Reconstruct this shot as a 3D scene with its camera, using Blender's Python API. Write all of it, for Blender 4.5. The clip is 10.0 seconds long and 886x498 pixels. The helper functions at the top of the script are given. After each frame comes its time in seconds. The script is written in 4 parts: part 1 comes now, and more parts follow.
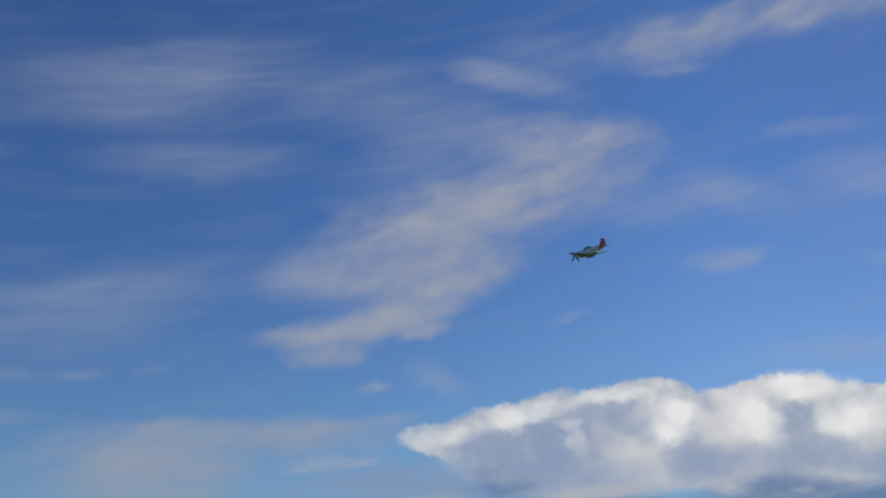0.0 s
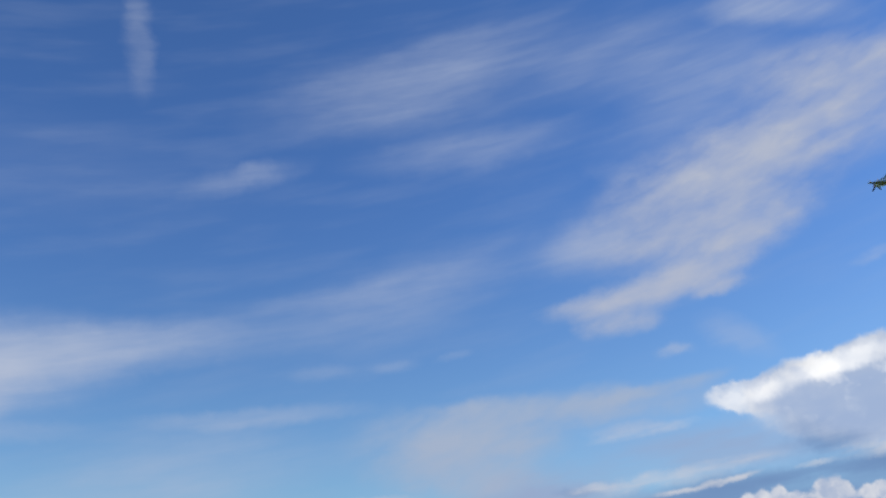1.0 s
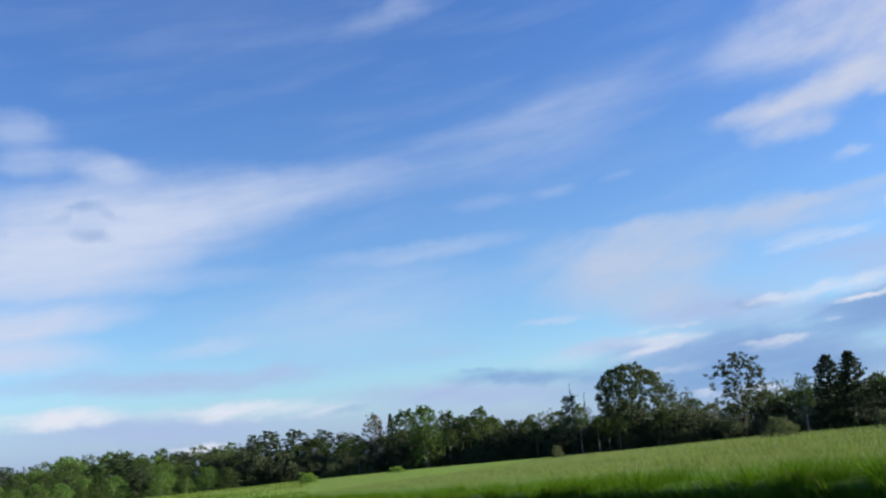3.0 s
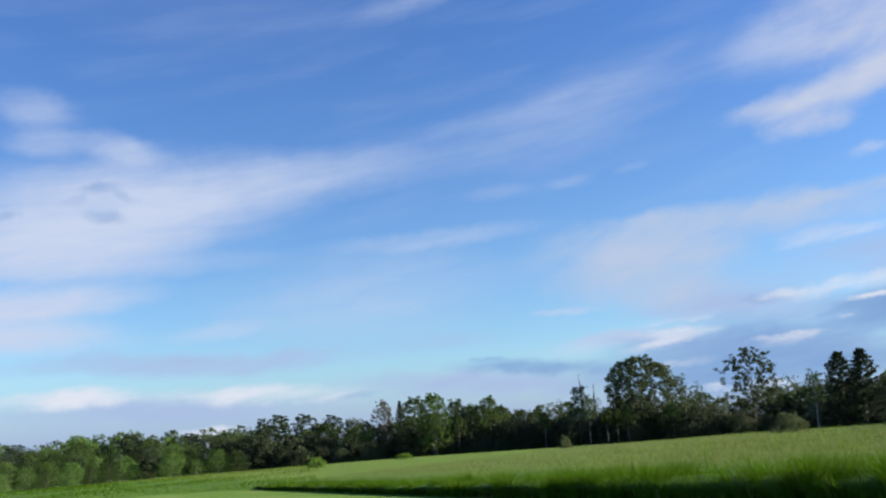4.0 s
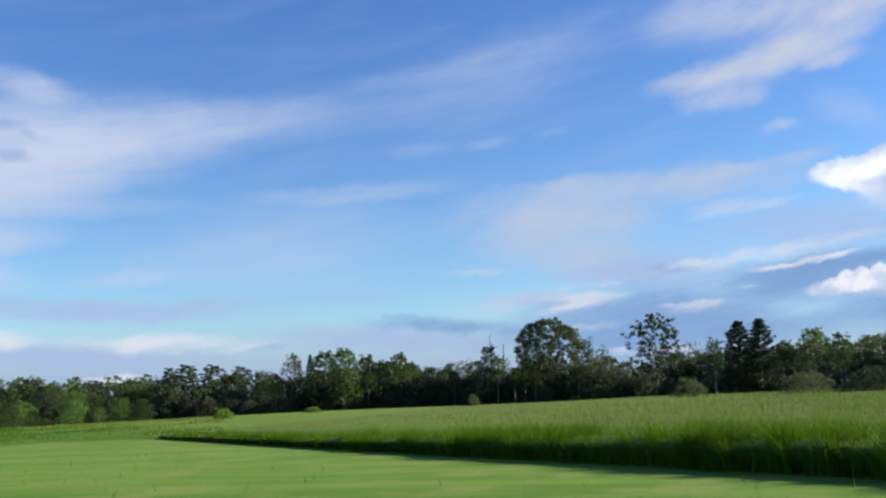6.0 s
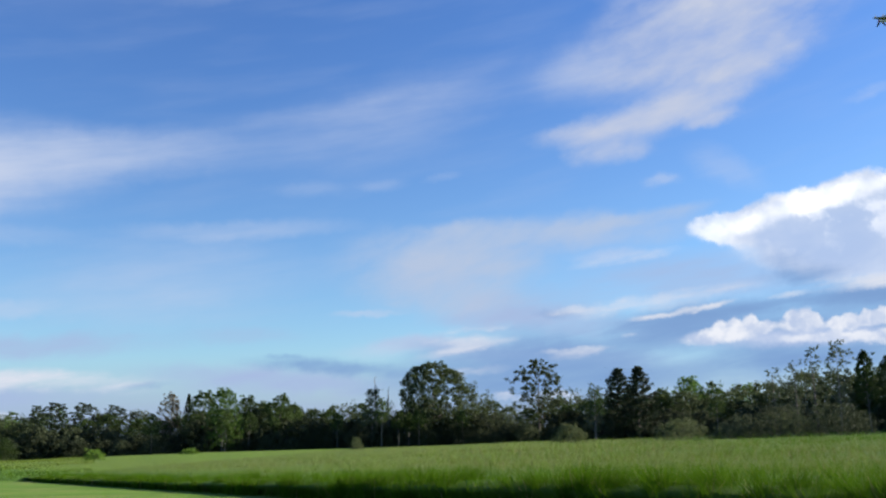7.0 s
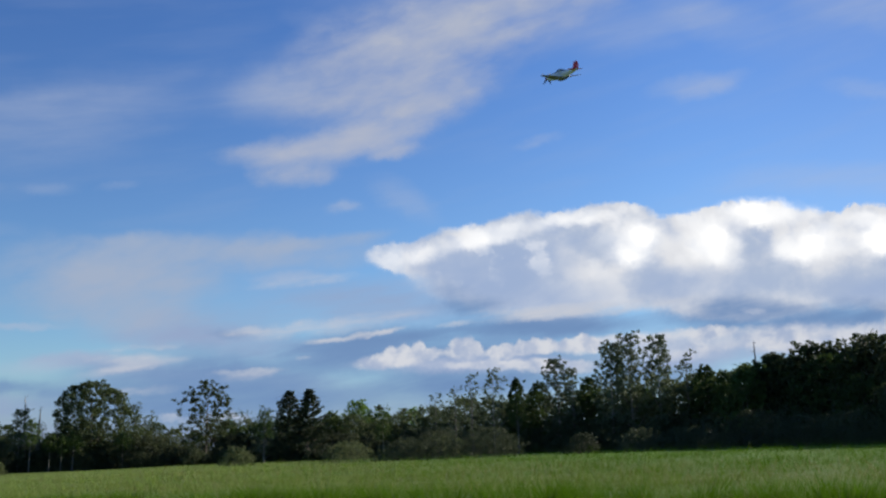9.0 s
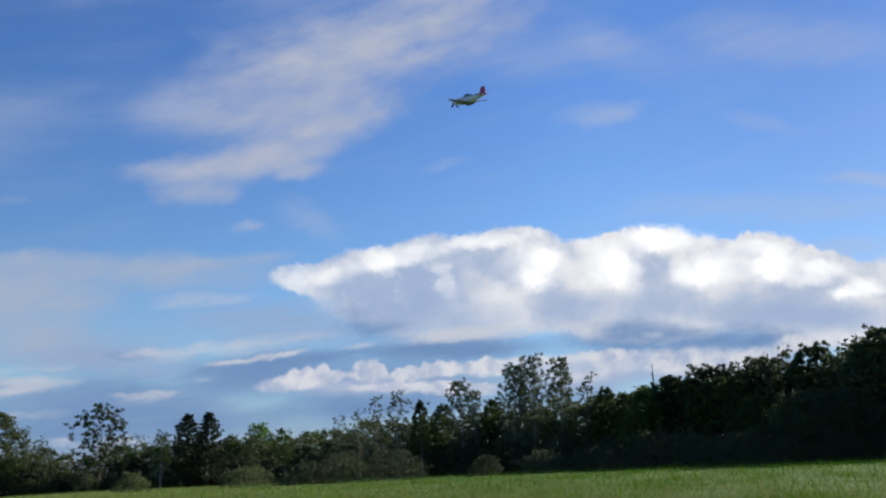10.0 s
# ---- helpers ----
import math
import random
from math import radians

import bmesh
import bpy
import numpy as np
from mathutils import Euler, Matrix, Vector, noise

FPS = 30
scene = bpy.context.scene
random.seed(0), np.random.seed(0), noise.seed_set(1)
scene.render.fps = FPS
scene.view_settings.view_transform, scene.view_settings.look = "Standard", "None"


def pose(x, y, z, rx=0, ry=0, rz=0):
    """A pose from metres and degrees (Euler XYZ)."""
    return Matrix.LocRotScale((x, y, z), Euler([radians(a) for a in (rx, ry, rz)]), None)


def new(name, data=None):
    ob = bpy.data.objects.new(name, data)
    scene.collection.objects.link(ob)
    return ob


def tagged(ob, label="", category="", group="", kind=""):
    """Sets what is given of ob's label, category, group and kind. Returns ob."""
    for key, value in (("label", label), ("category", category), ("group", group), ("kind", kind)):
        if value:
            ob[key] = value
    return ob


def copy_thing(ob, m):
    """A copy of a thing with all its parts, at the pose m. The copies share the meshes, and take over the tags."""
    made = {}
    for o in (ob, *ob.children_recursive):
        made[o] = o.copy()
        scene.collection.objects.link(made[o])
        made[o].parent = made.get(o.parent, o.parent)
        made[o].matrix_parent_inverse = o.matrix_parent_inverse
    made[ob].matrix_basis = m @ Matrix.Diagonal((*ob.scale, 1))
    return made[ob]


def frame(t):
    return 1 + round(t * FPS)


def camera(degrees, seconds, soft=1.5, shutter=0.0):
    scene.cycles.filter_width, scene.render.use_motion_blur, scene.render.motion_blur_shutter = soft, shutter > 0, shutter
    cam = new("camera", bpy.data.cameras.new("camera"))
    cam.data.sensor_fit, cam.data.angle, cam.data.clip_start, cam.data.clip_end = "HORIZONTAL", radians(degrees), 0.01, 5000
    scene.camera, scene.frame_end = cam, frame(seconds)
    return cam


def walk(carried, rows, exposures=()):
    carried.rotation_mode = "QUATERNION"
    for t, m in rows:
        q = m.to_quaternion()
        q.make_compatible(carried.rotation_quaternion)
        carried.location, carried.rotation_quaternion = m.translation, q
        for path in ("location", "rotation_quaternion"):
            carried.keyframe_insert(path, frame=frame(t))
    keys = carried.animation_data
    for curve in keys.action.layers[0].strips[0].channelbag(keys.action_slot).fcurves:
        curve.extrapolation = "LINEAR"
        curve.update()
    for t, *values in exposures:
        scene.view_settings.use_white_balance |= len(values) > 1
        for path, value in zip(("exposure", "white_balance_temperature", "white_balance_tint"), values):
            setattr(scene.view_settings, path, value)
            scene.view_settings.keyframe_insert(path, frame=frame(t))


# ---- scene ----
cam = camera(49.92, 10.0, soft=2.4)
walk(cam, [
    (0.0, pose(0, 0, 1.6, 112.83, 2.02, -12.97)),
    (0.5, pose(0, 0, 1.6, 111.93, 1.04, -1.64)),
    (1.0, pose(0, 0, 1.6, 111.91, 3.13, 5.58)),
    (1.5, pose(0, 0, 1.6, 109.17, 2.91, 8.05)),
    (2.0, pose(0, 0, 1.6, 105.83, 3.04, 11.30)),
    (2.5, pose(0, 0, 1.6, 103.81, 3.96, 14.47)),
    (2.7, pose(0, 0, 1.6, 103.10, 4.57, 15.43)),
    (3.8, pose(0, 0, 1.6, 101.48, 4.03, 17.10)),
    (4.0, pose(0, 0, 1.6, 101.58, 3.39, 16.56)),
    (4.5, pose(0, 0, 1.6, 100.65, 1.76, 14.95)),
    (5.0, pose(0, 0, 1.6, 100.58, 1.20, 15.83)),
    (5.2, pose(0, 0, 1.6, 100.36, 1.71, 15.90)),
    (6.3, pose(0, 0, 1.6, 98.60, 2.48, 8.53)),
    (6.5, pose(0, 0, 1.6, 98.92, 3.09, 7.05)),
    (7.0, pose(0, 0, 1.6, 101.13, 1.11, 4.28)),
    (7.5, pose(0, 0, 1.6, 101.70, -0.00, -0.00)),
    (8.0, pose(0, 0, 1.6, 102.55, 1.32, -5.26)),
    (8.5, pose(0, 0, 1.6, 101.95, 2.14, -9.91)),
    (9.0, pose(0, 0, 1.6, 102.02, 1.42, -15.11)),
    (9.5, pose(0, 0, 1.6, 102.27, 2.15, -16.62)),
    (10.0, pose(0, 0, 1.6, 103.18, 1.94, -20.79)),
], exposures=((0.0, 0.40), (0.5, 0.60), (1.0, 0.89), (1.5, 1.15), (2.0, 1.22), (3.0, 1.28), (6.5, 1.24), (7.5, 1.14), (8.0, 0.97), (9.0, 0.84), (10.0, 0.86)))

# ---------------------------------------------------------------- light
SUN_TURN, SUN_HEIGHT = 74.0, 22.0
sun_way = Vector((math.sin(radians(SUN_TURN)) * math.cos(radians(SUN_HEIGHT)),
                  math.cos(radians(SUN_TURN)) * math.cos(radians(SUN_HEIGHT)), math.sin(radians(SUN_HEIGHT))))
sun = new("sun", bpy.data.lights.new("sun", "SUN"))
sun.data.energy, sun.data.angle, sun.data.color = 5.0, radians(0.6), (1.0, 0.93, 0.80)
sun.rotation_mode = "QUATERNION"
sun.rotation_quaternion = sun_way.to_track_quat("Z", "Y")

SKY = 0.1
world = bpy.data.worlds.new("sky")
scene.world = world
world.use_nodes = True
wt = world.node_tree
wt.nodes.clear()


def node(tree, kind, ins=None, operation=None, use_clamp=False, data_type=None, blend_type=None, interpolation_type=None,
         vector_type=None):
    """A shader node with its properties and inputs set; an input that is a socket is linked."""
    n = tree.nodes.new(kind)
    if operation:
        n.operation = operation
    if use_clamp:
        n.use_clamp = True
    if data_type:
        n.data_type, n.blend_type = data_type, blend_type
    if interpolation_type:
        n.interpolation_type = interpolation_type
    if vector_type:
        n.vector_type = vector_type
    for k, v in (ins or {}).items():
        if isinstance(v, bpy.types.NodeSocket):
            tree.links.new(v, n.inputs[k])
        else:
            n.inputs[k].default_value = v
    return n


def calc(tree, op, a, b=0.0, c=0.0, clamp=False):
    return node(tree, "ShaderNodeMath", {0: a, 1: b, 2: c}, operation=op, use_clamp=clamp).outputs[0]


def vec(tree, op, a, b=(0, 0, 0)):
    n = node(tree, "ShaderNodeVectorMath", {0: a, 1: b}, operation=op)
    return n.outputs["Value"] if op in ("LENGTH", "DOT_PRODUCT") else n.outputs["Vector"]


def mix(tree, f, a, b, blend="MIX"):
    n = node(tree, "ShaderNodeMix", {"Factor": f}, data_type="RGBA", blend_type=blend)
    for i, v in ((6, a), (7, b)):
        if isinstance(v, bpy.types.NodeSocket):
            tree.links.new(v, n.inputs[i])
        else:
            n.inputs[i].default_value = (*v[:3], 1)
    return n.outputs[2]


def spread(tree, value, lo, hi, a=0.0, b=1.0):
    return node(tree, "ShaderNodeMapRange", {0: value, 1: lo, 2: hi, 3: a, 4: b}, interpolation_type="SMOOTHSTEP").outputs[0]


def grain(tree, at, scale, detail=4.0, rough=0.55, colour=False):
    n = node(tree, "ShaderNodeTexNoise", {"Vector": at, "Scale": scale, "Detail": detail, "Roughness": rough})
    return n.outputs["Color" if colour else "Fac"]


def rgb(r, g, b):
    """Linear colour from an 8-bit one."""
    return tuple((v / 255 / 12.92) if v < 10 else ((v / 255 + 0.055) / 1.055) ** 2.4 for v in (r, g, b))


# the sky as turn to the right and height over the horizon, both in degrees
way = node(wt, "ShaderNodeTexCoord").outputs["Generated"]
sep = node(wt, "ShaderNodeSeparateXYZ", {0: way})
turn = calc(wt, "MULTIPLY", calc(wt, "ARCTAN2", sep.outputs[0], sep.outputs[1]), 57.2958)
flat = calc(wt, "SQRT", calc(wt, "ADD", calc(wt, "MULTIPLY", sep.outputs[0], sep.outputs[0]),
                             calc(wt, "MULTIPLY", sep.outputs[1], sep.outputs[1])))
rise = calc(wt, "MULTIPLY", calc(wt, "DIVIDE", sep.outputs[2], calc(wt, "MAXIMUM", flat, 0.02)), 57.2958)
at = node(wt, "ShaderNodeCombineXYZ", {0: turn, 1: rise}).outputs[0]


def warped(at, scale, reach, detail=5.0, rough=0.6):
    n = grain(wt, at, scale, detail, rough, True)
    return vec(wt, "ADD", at, vec(wt, "MULTIPLY", vec(wt, "SUBTRACT", n, (0.5, 0.5, 0.5)), reach))


tilted = node(wt, "ShaderNodeMapping", {"Vector": at, "Rotation": (0, 0, radians(11)), "Scale": (10.0, 1.8, 1)}, vector_type="TEXTURE").outputs[0]
streaks = grain(wt, tilted, 1.0, 4.0, 0.52)
slanted = node(wt, "ShaderNodeMapping", {"Vector": at, "Rotation": (0, 0, radians(17)), "Scale": (2.3, 1.05, 1)}, vector_type="TEXTURE").outputs[0]
fleece = grain(wt, warped(slanted, 0.8, (0.9, 0.7, 0), 3.0), 0.62, 5.0, 0.52)
fibres = node(wt, "ShaderNodeMapping", {"Vector": at, "Rotation": (0, 0, radians(8)), "Scale": (4.5, 0.8, 1)}, vector_type="TEXTURE").outputs[0]
fine_streaks = grain(wt, warped(fibres, 0.7, (0.5, 0.5, 0), 3.0), 1.0, 6.0, 0.6)
silk = calc(wt, "MULTIPLY_ADD", streaks, 0.55, calc(wt, "MULTIPLY", fine_streaks, 0.45))
billow = grain(wt, at, 0.28, 5.0, 0.52)
soft_at = warped(warped(at, 0.10, (3.0, 1.6, 0)), 0.6, (1.3, 0.8, 0))
fluffy_at = warped(warped(at, 0.35, (0.9, 0.7, 0), 2.0), 1.6, (0.75, 0.75, 0), 5.0, 0.65)
cells = node(wt, "ShaderNodeTexVoronoi", {"Vector": fluffy_at, "Scale": 0.62})
cells.feature = "SMOOTH_F1"
cells.inputs["Smoothness"].default_value = 0.6
heaps = cells.outputs["Distance"]
puff_at = warped(at, 1.8, (0.8, 0.6, 0), 5.0, 0.7)
fine_at = warped(at, 0.5, (2.4, 0.9, 0), 6.0, 0.65)

PLACE = {"veil": soft_at, "pink": soft_at, "lav": soft_at, "wisp": fine_at, "dark": fine_at, "deep": soft_at, "base": puff_at, "bright": fine_at,
         "cumu": fluffy_at, "shade": soft_at, "glow": fluffy_at, "puff": puff_at}
EDGE = {"cumu": 0.72, "puff": 0.42, "glow": 0.30}
cover = {}


def cloud(layer, x, y, half_length, half_width, lean, density):
    """One patch of a cloud layer: its turn and height in the sky, its half axes and its lean, in degrees."""
    p = PLACE[layer]
    if layer in cover:  # each patch waits for the one before it, which keeps the tree small in memory
        late = node(wt, "ShaderNodeVectorMath", {0: cover[layer], 1: (1e-6, 1e-6, 0), 2: p}, operation="MULTIPLY_ADD")
        p = late.outputs[0]
    m = node(wt, "ShaderNodeMapping", {"Vector": p, "Location": (x, y, 0), "Rotation": (0, 0, radians(lean)),
                                       "Scale": (half_length, half_width, 1)}, vector_type="TEXTURE")
    d = spread(wt, vec(wt, "LENGTH", m.outputs[0]), 1.15, EDGE.get(layer, 0.18), 0.0, density)
    if layer in cover:
        old = cover[layer]
        d = calc(wt, "SUBTRACT", calc(wt, "ADD", old, d), calc(wt, "MULTIPLY", old, d))
    cover[layer] = d


cloud("veil", -34.8, 14.7, 13.2, 3.57, 8, 0.92)
cloud("veil", -23.3, 16.7, 8.7, 2.02, 6, 0.45)
cloud("veil", -7.7, 20.1, 13.0, 2.53, 14, 0.16)
cloud("veil", -38.2, 12.3, 8.8, 2.44, 4, 0.86)
cloud("veil", -39.8, 20.5, 2.5, 1.37, -3, 0.42)
cloud("veil", -39.4, 18.5, 2.7, 1.09, 6, 0.42)
cloud("veil", -35.1, 18.3, 3.3, 1.22, -15, 0.55)
cloud("veil", -39.1, 9.0, 7.1, 1.35, 7, 0.95)
cloud("veil", -39.8, 7.1, 6.2, 1.32, -0, 0.80)
cloud("veil", -29.6, 7.4, 3.5, 0.58, 9, 0.35)
cloud("veil", -12.4, 14.9, 2.2, 0.59, 6, 0.15)
cloud("veil", -8.0, 15.3, 1.8, 0.45, 7, 0.15)
cloud("veil", -4.2, 15.8, 1.6, 0.36, 10, 0.15)
cloud("veil", -16.5, 12.3, 8.2, 0.71, 3, 0.30)
cloud("veil", -34.1, 11.1, 9.6, 0.83, 4, 0.29)
cloud("veil", -8.5, 7.3, 2.2, 0.26, 0, 0.45)
cloud("veil", 6.4, 10.4, 3.2, 0.45, 2, 0.40)
cloud("veil", -4.8, 5.4, 5.6, 0.75, 3, 0.60)
cloud("veil", 4.7, 22.5, 4.2, 2.36, 19, 0.35)
cloud("veil", 13.2, 31.4, 8.0, 3.19, 22, 0.24)
cloud("veil", 7.4, 27.4, 2.2, 0.93, -3, 0.13)
cloud("veil", 12.8, 34.2, 7.1, 2.78, 9, 0.15)
cloud("veil", 19.5, 36.4, 5.4, 1.57, -21, 0.29)
cloud("veil", 30.1, 35.7, 2.9, 0.66, -10, 0.28)
cloud("veil", 38.8, 24.6, 5.1, 3.61, 10, 0.11)
cloud("veil", 21.6, 19.0, 1.9, 0.42, 5, 0.23)
cloud("veil", 38.3, 29.3, 4.0, 0.88, -9, 0.22)
cloud("veil", 9.1, 14.9, 1.3, 0.53, 1, 0.21)
cloud("veil", -9.0, 18.0, 7.6, 2.56, 9, 0.15)
cloud("veil", 21.8, 38.5, 4.6, 2.60, -12, 0.17)
cloud("veil", -24.4, 38.4, 5.1, 1.18, -84, 0.22)
cloud("veil", -16.4, 29.0, 2.1, 0.93, 10, 0.20)
cloud("veil", -5.6, 35.8, 12.8, 3.46, 17, 0.30)
cloud("veil", -2.2, 30.2, 8.8, 1.70, 6, 0.24)
cloud("veil", -17.2, 28.3, 5.3, 1.27, 15, 0.22)
cloud("veil", -7.7, 20.3, 10.1, 1.33, 8, 0.14)
cloud("veil", 31.2, 21.5, 3.3, 0.80, 5, 0.29)
cloud("veil", 40.7, 19.9, 2.6, 0.75, -17, 0.26)
cloud("veil", 46.4, 15.3, 3.2, 0.53, -14, 0.45)
cloud("veil", 40.2, 14.5, 9.9, 1.28, -6, 0.25)
cloud("veil", 32.4, 26.1, 4.5, 2.09, -33, 0.25)
cloud("veil", 43.5, 24.6, 8.2, 2.01, -15, 0.29)
cloud("veil", 27.7, 25.9, 6.4, 2.43, -1, 0.22)
cloud("veil", 44.6, 11.5, 3.4, 0.81, -7, 0.35)
cloud("veil", 12.8, 15.4, 2.9, 1.34, -27, 0.28)
cloud("veil", -18.7, 9.9, 8.9, 2.17, -1, 0.25)
cloud("veil", -22.7, 8.2, 9.2, 2.13, -5, 0.25)
cloud("veil", -28.6, 28.0, 14.1, 4.34, -1, 0.06)
cloud("veil", -4.6, 33.8, 10.0, 3.60, 4, 0.10)
cloud("veil", 8.0, 36.0, 8.0, 3.60, 6, 0.20)
cloud("veil", 18.1, 37.3, 4.2, 1.50, -14, 0.30)
cloud("veil", 32.4, 21.2, 2.8, 0.70, 14, 0.25)
cloud("veil", 9.2, 14.9, 1.0, 0.40, 0, 0.30)
cloud("pink", -4.0, 10.1, 7.7, 3.00, -2, 0.60)
cloud("pink", 4.0, 12.0, 8.6, 1.51, 0, 0.62)
cloud("pink", -2.8, 7.9, 4.9, 1.90, -7, 0.55)
cloud("pink", -1.8, 7.7, 5.3, 1.71, -17, 0.35)
cloud("pink", -1.8, 10.6, 5.1, 2.55, 8, 0.40)
cloud("pink", -5.3, 9.8, 4.6, 2.30, 12, 0.55)
cloud("pink", -2.6, 12.3, 6.5, 0.90, 3, 0.40)
cloud("pink", 3.6, 12.1, 5.0, 0.80, 6, 0.55)
cloud("pink", 8.2, 12.7, 4.2, 0.60, 7, 0.50)
cloud("pink", -1.6, 8.0, 2.8, 0.95, 10, 0.40)
cloud("lav", -31.1, 5.5, 14.0, 0.90, 1, 0.70)
cloud("lav", -32.5, 2.8, 12.4, 1.03, -0, 0.84)
cloud("lav", -13.3, 3.4, 9.5, 1.05, -3, 0.77)
cloud("lav", 2.7, 4.5, 9.2, 1.21, -3, 0.70)
cloud("lav", 0.1, 7.0, 6.2, 0.72, 3, 0.55)
cloud("lav", 1.4, 4.8, 7.3, 0.47, 1, 0.50)
cloud("lav", 3.9, 6.5, 8.1, 1.22, -5, 0.63)
cloud("lav", 2.3, 7.7, 5.6, 1.29, -0, 0.45)
cloud("lav", -16.1, 6.1, 4.0, 0.65, 2, 0.35)
cloud("lav", 10.9, 8.8, 8.5, 1.86, -2, 0.60)
cloud("lav", -3.9, 5.3, 4.7, 0.67, -4, 0.40)
cloud("bright", -37.5, 3.7, 4.2, 0.70, 1, 1.00)
cloud("bright", -27.1, 3.4, 6.9, 0.74, -1, 0.70)
cloud("bright", -30.0, 1.5, 2.1, 0.36, 1, 0.60)
cloud("bright", 7.4, 7.4, 4.1, 0.60, 2, 0.45)
cloud("bright", 21.1, 8.0, 4.1, 0.47, 5, 0.85)
cloud("bright", 25.7, 8.2, 5.7, 0.51, 3, 0.50)
cloud("bright", 8.8, 6.7, 2.0, 0.21, 5, 0.80)
cloud("bright", 11.3, 7.1, 1.9, 0.21, 9, 0.80)
cloud("bright", -2.8, 5.7, 2.9, 0.39, 1, 0.55)
cloud("bright", 6.8, 5.7, 0.6, 0.20, 1, 0.45)
cloud("bright", 16.1, 7.5, 1.4, 0.21, 2, 0.70)
cloud("bright", 7.0, 10.3, 3.9, 0.42, 6, 0.25)
cloud("bright", -2.8, 5.2, 3.6, 0.38, 10, 0.45)
cloud("bright", 4.1, 4.7, 2.0, 0.34, 7, 0.35)
cloud("bright", 5.5, 7.2, 2.4, 0.51, 6, 0.50)
cloud("bright", 11.2, 8.0, 3.7, 0.42, 5, 0.35)
cloud("bright", -2.8, 3.8, 2.8, 0.33, 3, 0.30)
cloud("bright", -3.5, 6.2, 0.7, 0.17, 3, 0.30)
cloud("bright", 3.9, 7.3, 2.2, 0.33, 6, 0.40)
cloud("bright", 3.6, 4.9, 2.4, 0.24, 2, 0.35)
cloud("bright", -2.2, 6.4, 2.4, 0.23, 3, 0.30)
cloud("bright", 21.0, 8.3, 4.2, 0.30, 3, 0.50)
cloud("dark", -10.9, 4.2, 5.6, 0.63, -4, 0.70)
cloud("dark", -13.6, 4.8, 1.4, 0.21, -2, 0.50)
cloud("dark", -21.3, 3.2, 1.7, 0.21, 2, 0.40)
cloud("dark", 2.6, 7.1, 1.6, 0.37, -3, 0.45)
cloud("dark", 17.5, 8.5, 3.1, 0.94, -7, 0.45)
cloud("dark", 33.4, 7.7, 4.0, 0.92, -6, 0.45)
cloud("dark", 39.7, 7.3, 2.4, 0.57, -10, 0.35)
cloud("dark", 19.2, 7.2, 5.9, 0.43, -1, 0.50)
cloud("dark", 32.4, 7.2, 5.1, 1.25, -3, 0.70)
cloud("dark", -36.2, 15.9, 1.6, 0.45, 8, 0.40)
cloud("dark", -34.7, 15.4, 1.0, 0.40, -25, 0.32)
cloud("dark", -37.6, 15.1, 0.9, 0.40, 25, 0.28)
cloud("dark", -35.9, 14.2, 1.8, 0.60, -6, 0.36)
cloud("dark", -41.2, 14.0, 1.1, 0.35, 12, 0.35)
cloud("dark", 7.6, 6.2, 3.4, 0.55, 7, 0.55)
cloud("dark", 13.5, 6.9, 5.5, 0.42, 3, 0.50)
cloud("dark", 17.5, 3.9, 7.0, 0.60, 0, 0.40)
cloud("dark", 38.4, 6.7, 5.1, 1.06, -5, 0.68)
cloud("dark", 16.2, 9.2, 2.1, 1.11, -33, 0.35)
cloud("wisp", 4.6, 18.3, 3.5, 0.92, 7, 0.60)
cloud("wisp", 9.2, 19.0, 6.1, 1.56, 9, 0.85)
cloud("wisp", 6.2, 17.1, 2.9, 1.09, 5, 0.65)
cloud("wisp", 10.2, 22.6, 7.7, 2.57, 6, 0.62)
cloud("wisp", 12.9, 25.8, 7.8, 3.32, 8, 0.65)
cloud("wisp", 13.8, 21.2, 6.7, 2.06, 25, 0.70)
cloud("wisp", 12.5, 18.5, 2.3, 0.54, 10, 0.60)
cloud("wisp", 19.1, 27.7, 10.8, 4.06, 17, 0.66)
cloud("wisp", 21.8, 31.7, 7.2, 2.42, -5, 0.58)
cloud("wisp", 30.0, 38.0, 5.6, 2.55, -3, 0.50)
cloud("wisp", 38.8, 38.0, 8.5, 2.16, -8, 0.65)
cloud("cumu", 13.3, 11.7, 2.7, 1.14, -5, 0.62)
cloud("cumu", 17.1, 11.8, 4.1, 1.93, 2, 0.86)
cloud("cumu", 20.7, 12.2, 3.7, 2.29, 2, 1.00)
cloud("cumu", 24.9, 12.1, 4.5, 2.64, -1, 1.00)
cloud("cumu", 25.8, 13.1, 2.6, 1.69, -3, 1.00)
cloud("cumu", 30.9, 11.5, 2.7, 2.16, 1, 1.00)
cloud("cumu", 33.7, 12.0, 2.8, 2.07, -5, 1.00)
cloud("cumu", 36.9, 11.1, 2.8, 2.19, -5, 1.00)
cloud("cumu", 40.2, 11.1, 2.9, 2.08, -6, 1.00)
cloud("cumu", 42.9, 9.7, 3.0, 1.94, -4, 1.00)
cloud("cumu", 45.6, 9.0, 2.4, 1.66, -12, 1.00)
cloud("cumu", 49.0, 9.4, 3.3, 1.54, -14, 1.00)
cloud("cumu", 21.3, 10.3, 8.2, 2.39, -3, 0.90)
cloud("cumu", 32.4, 9.3, 8.0, 2.33, -5, 0.95)
cloud("cumu", 44.5, 8.0, 8.2, 2.17, -7, 0.95)
cloud("cumu", 29.3, 11.6, 3.9, 2.00, -4, 1.00)
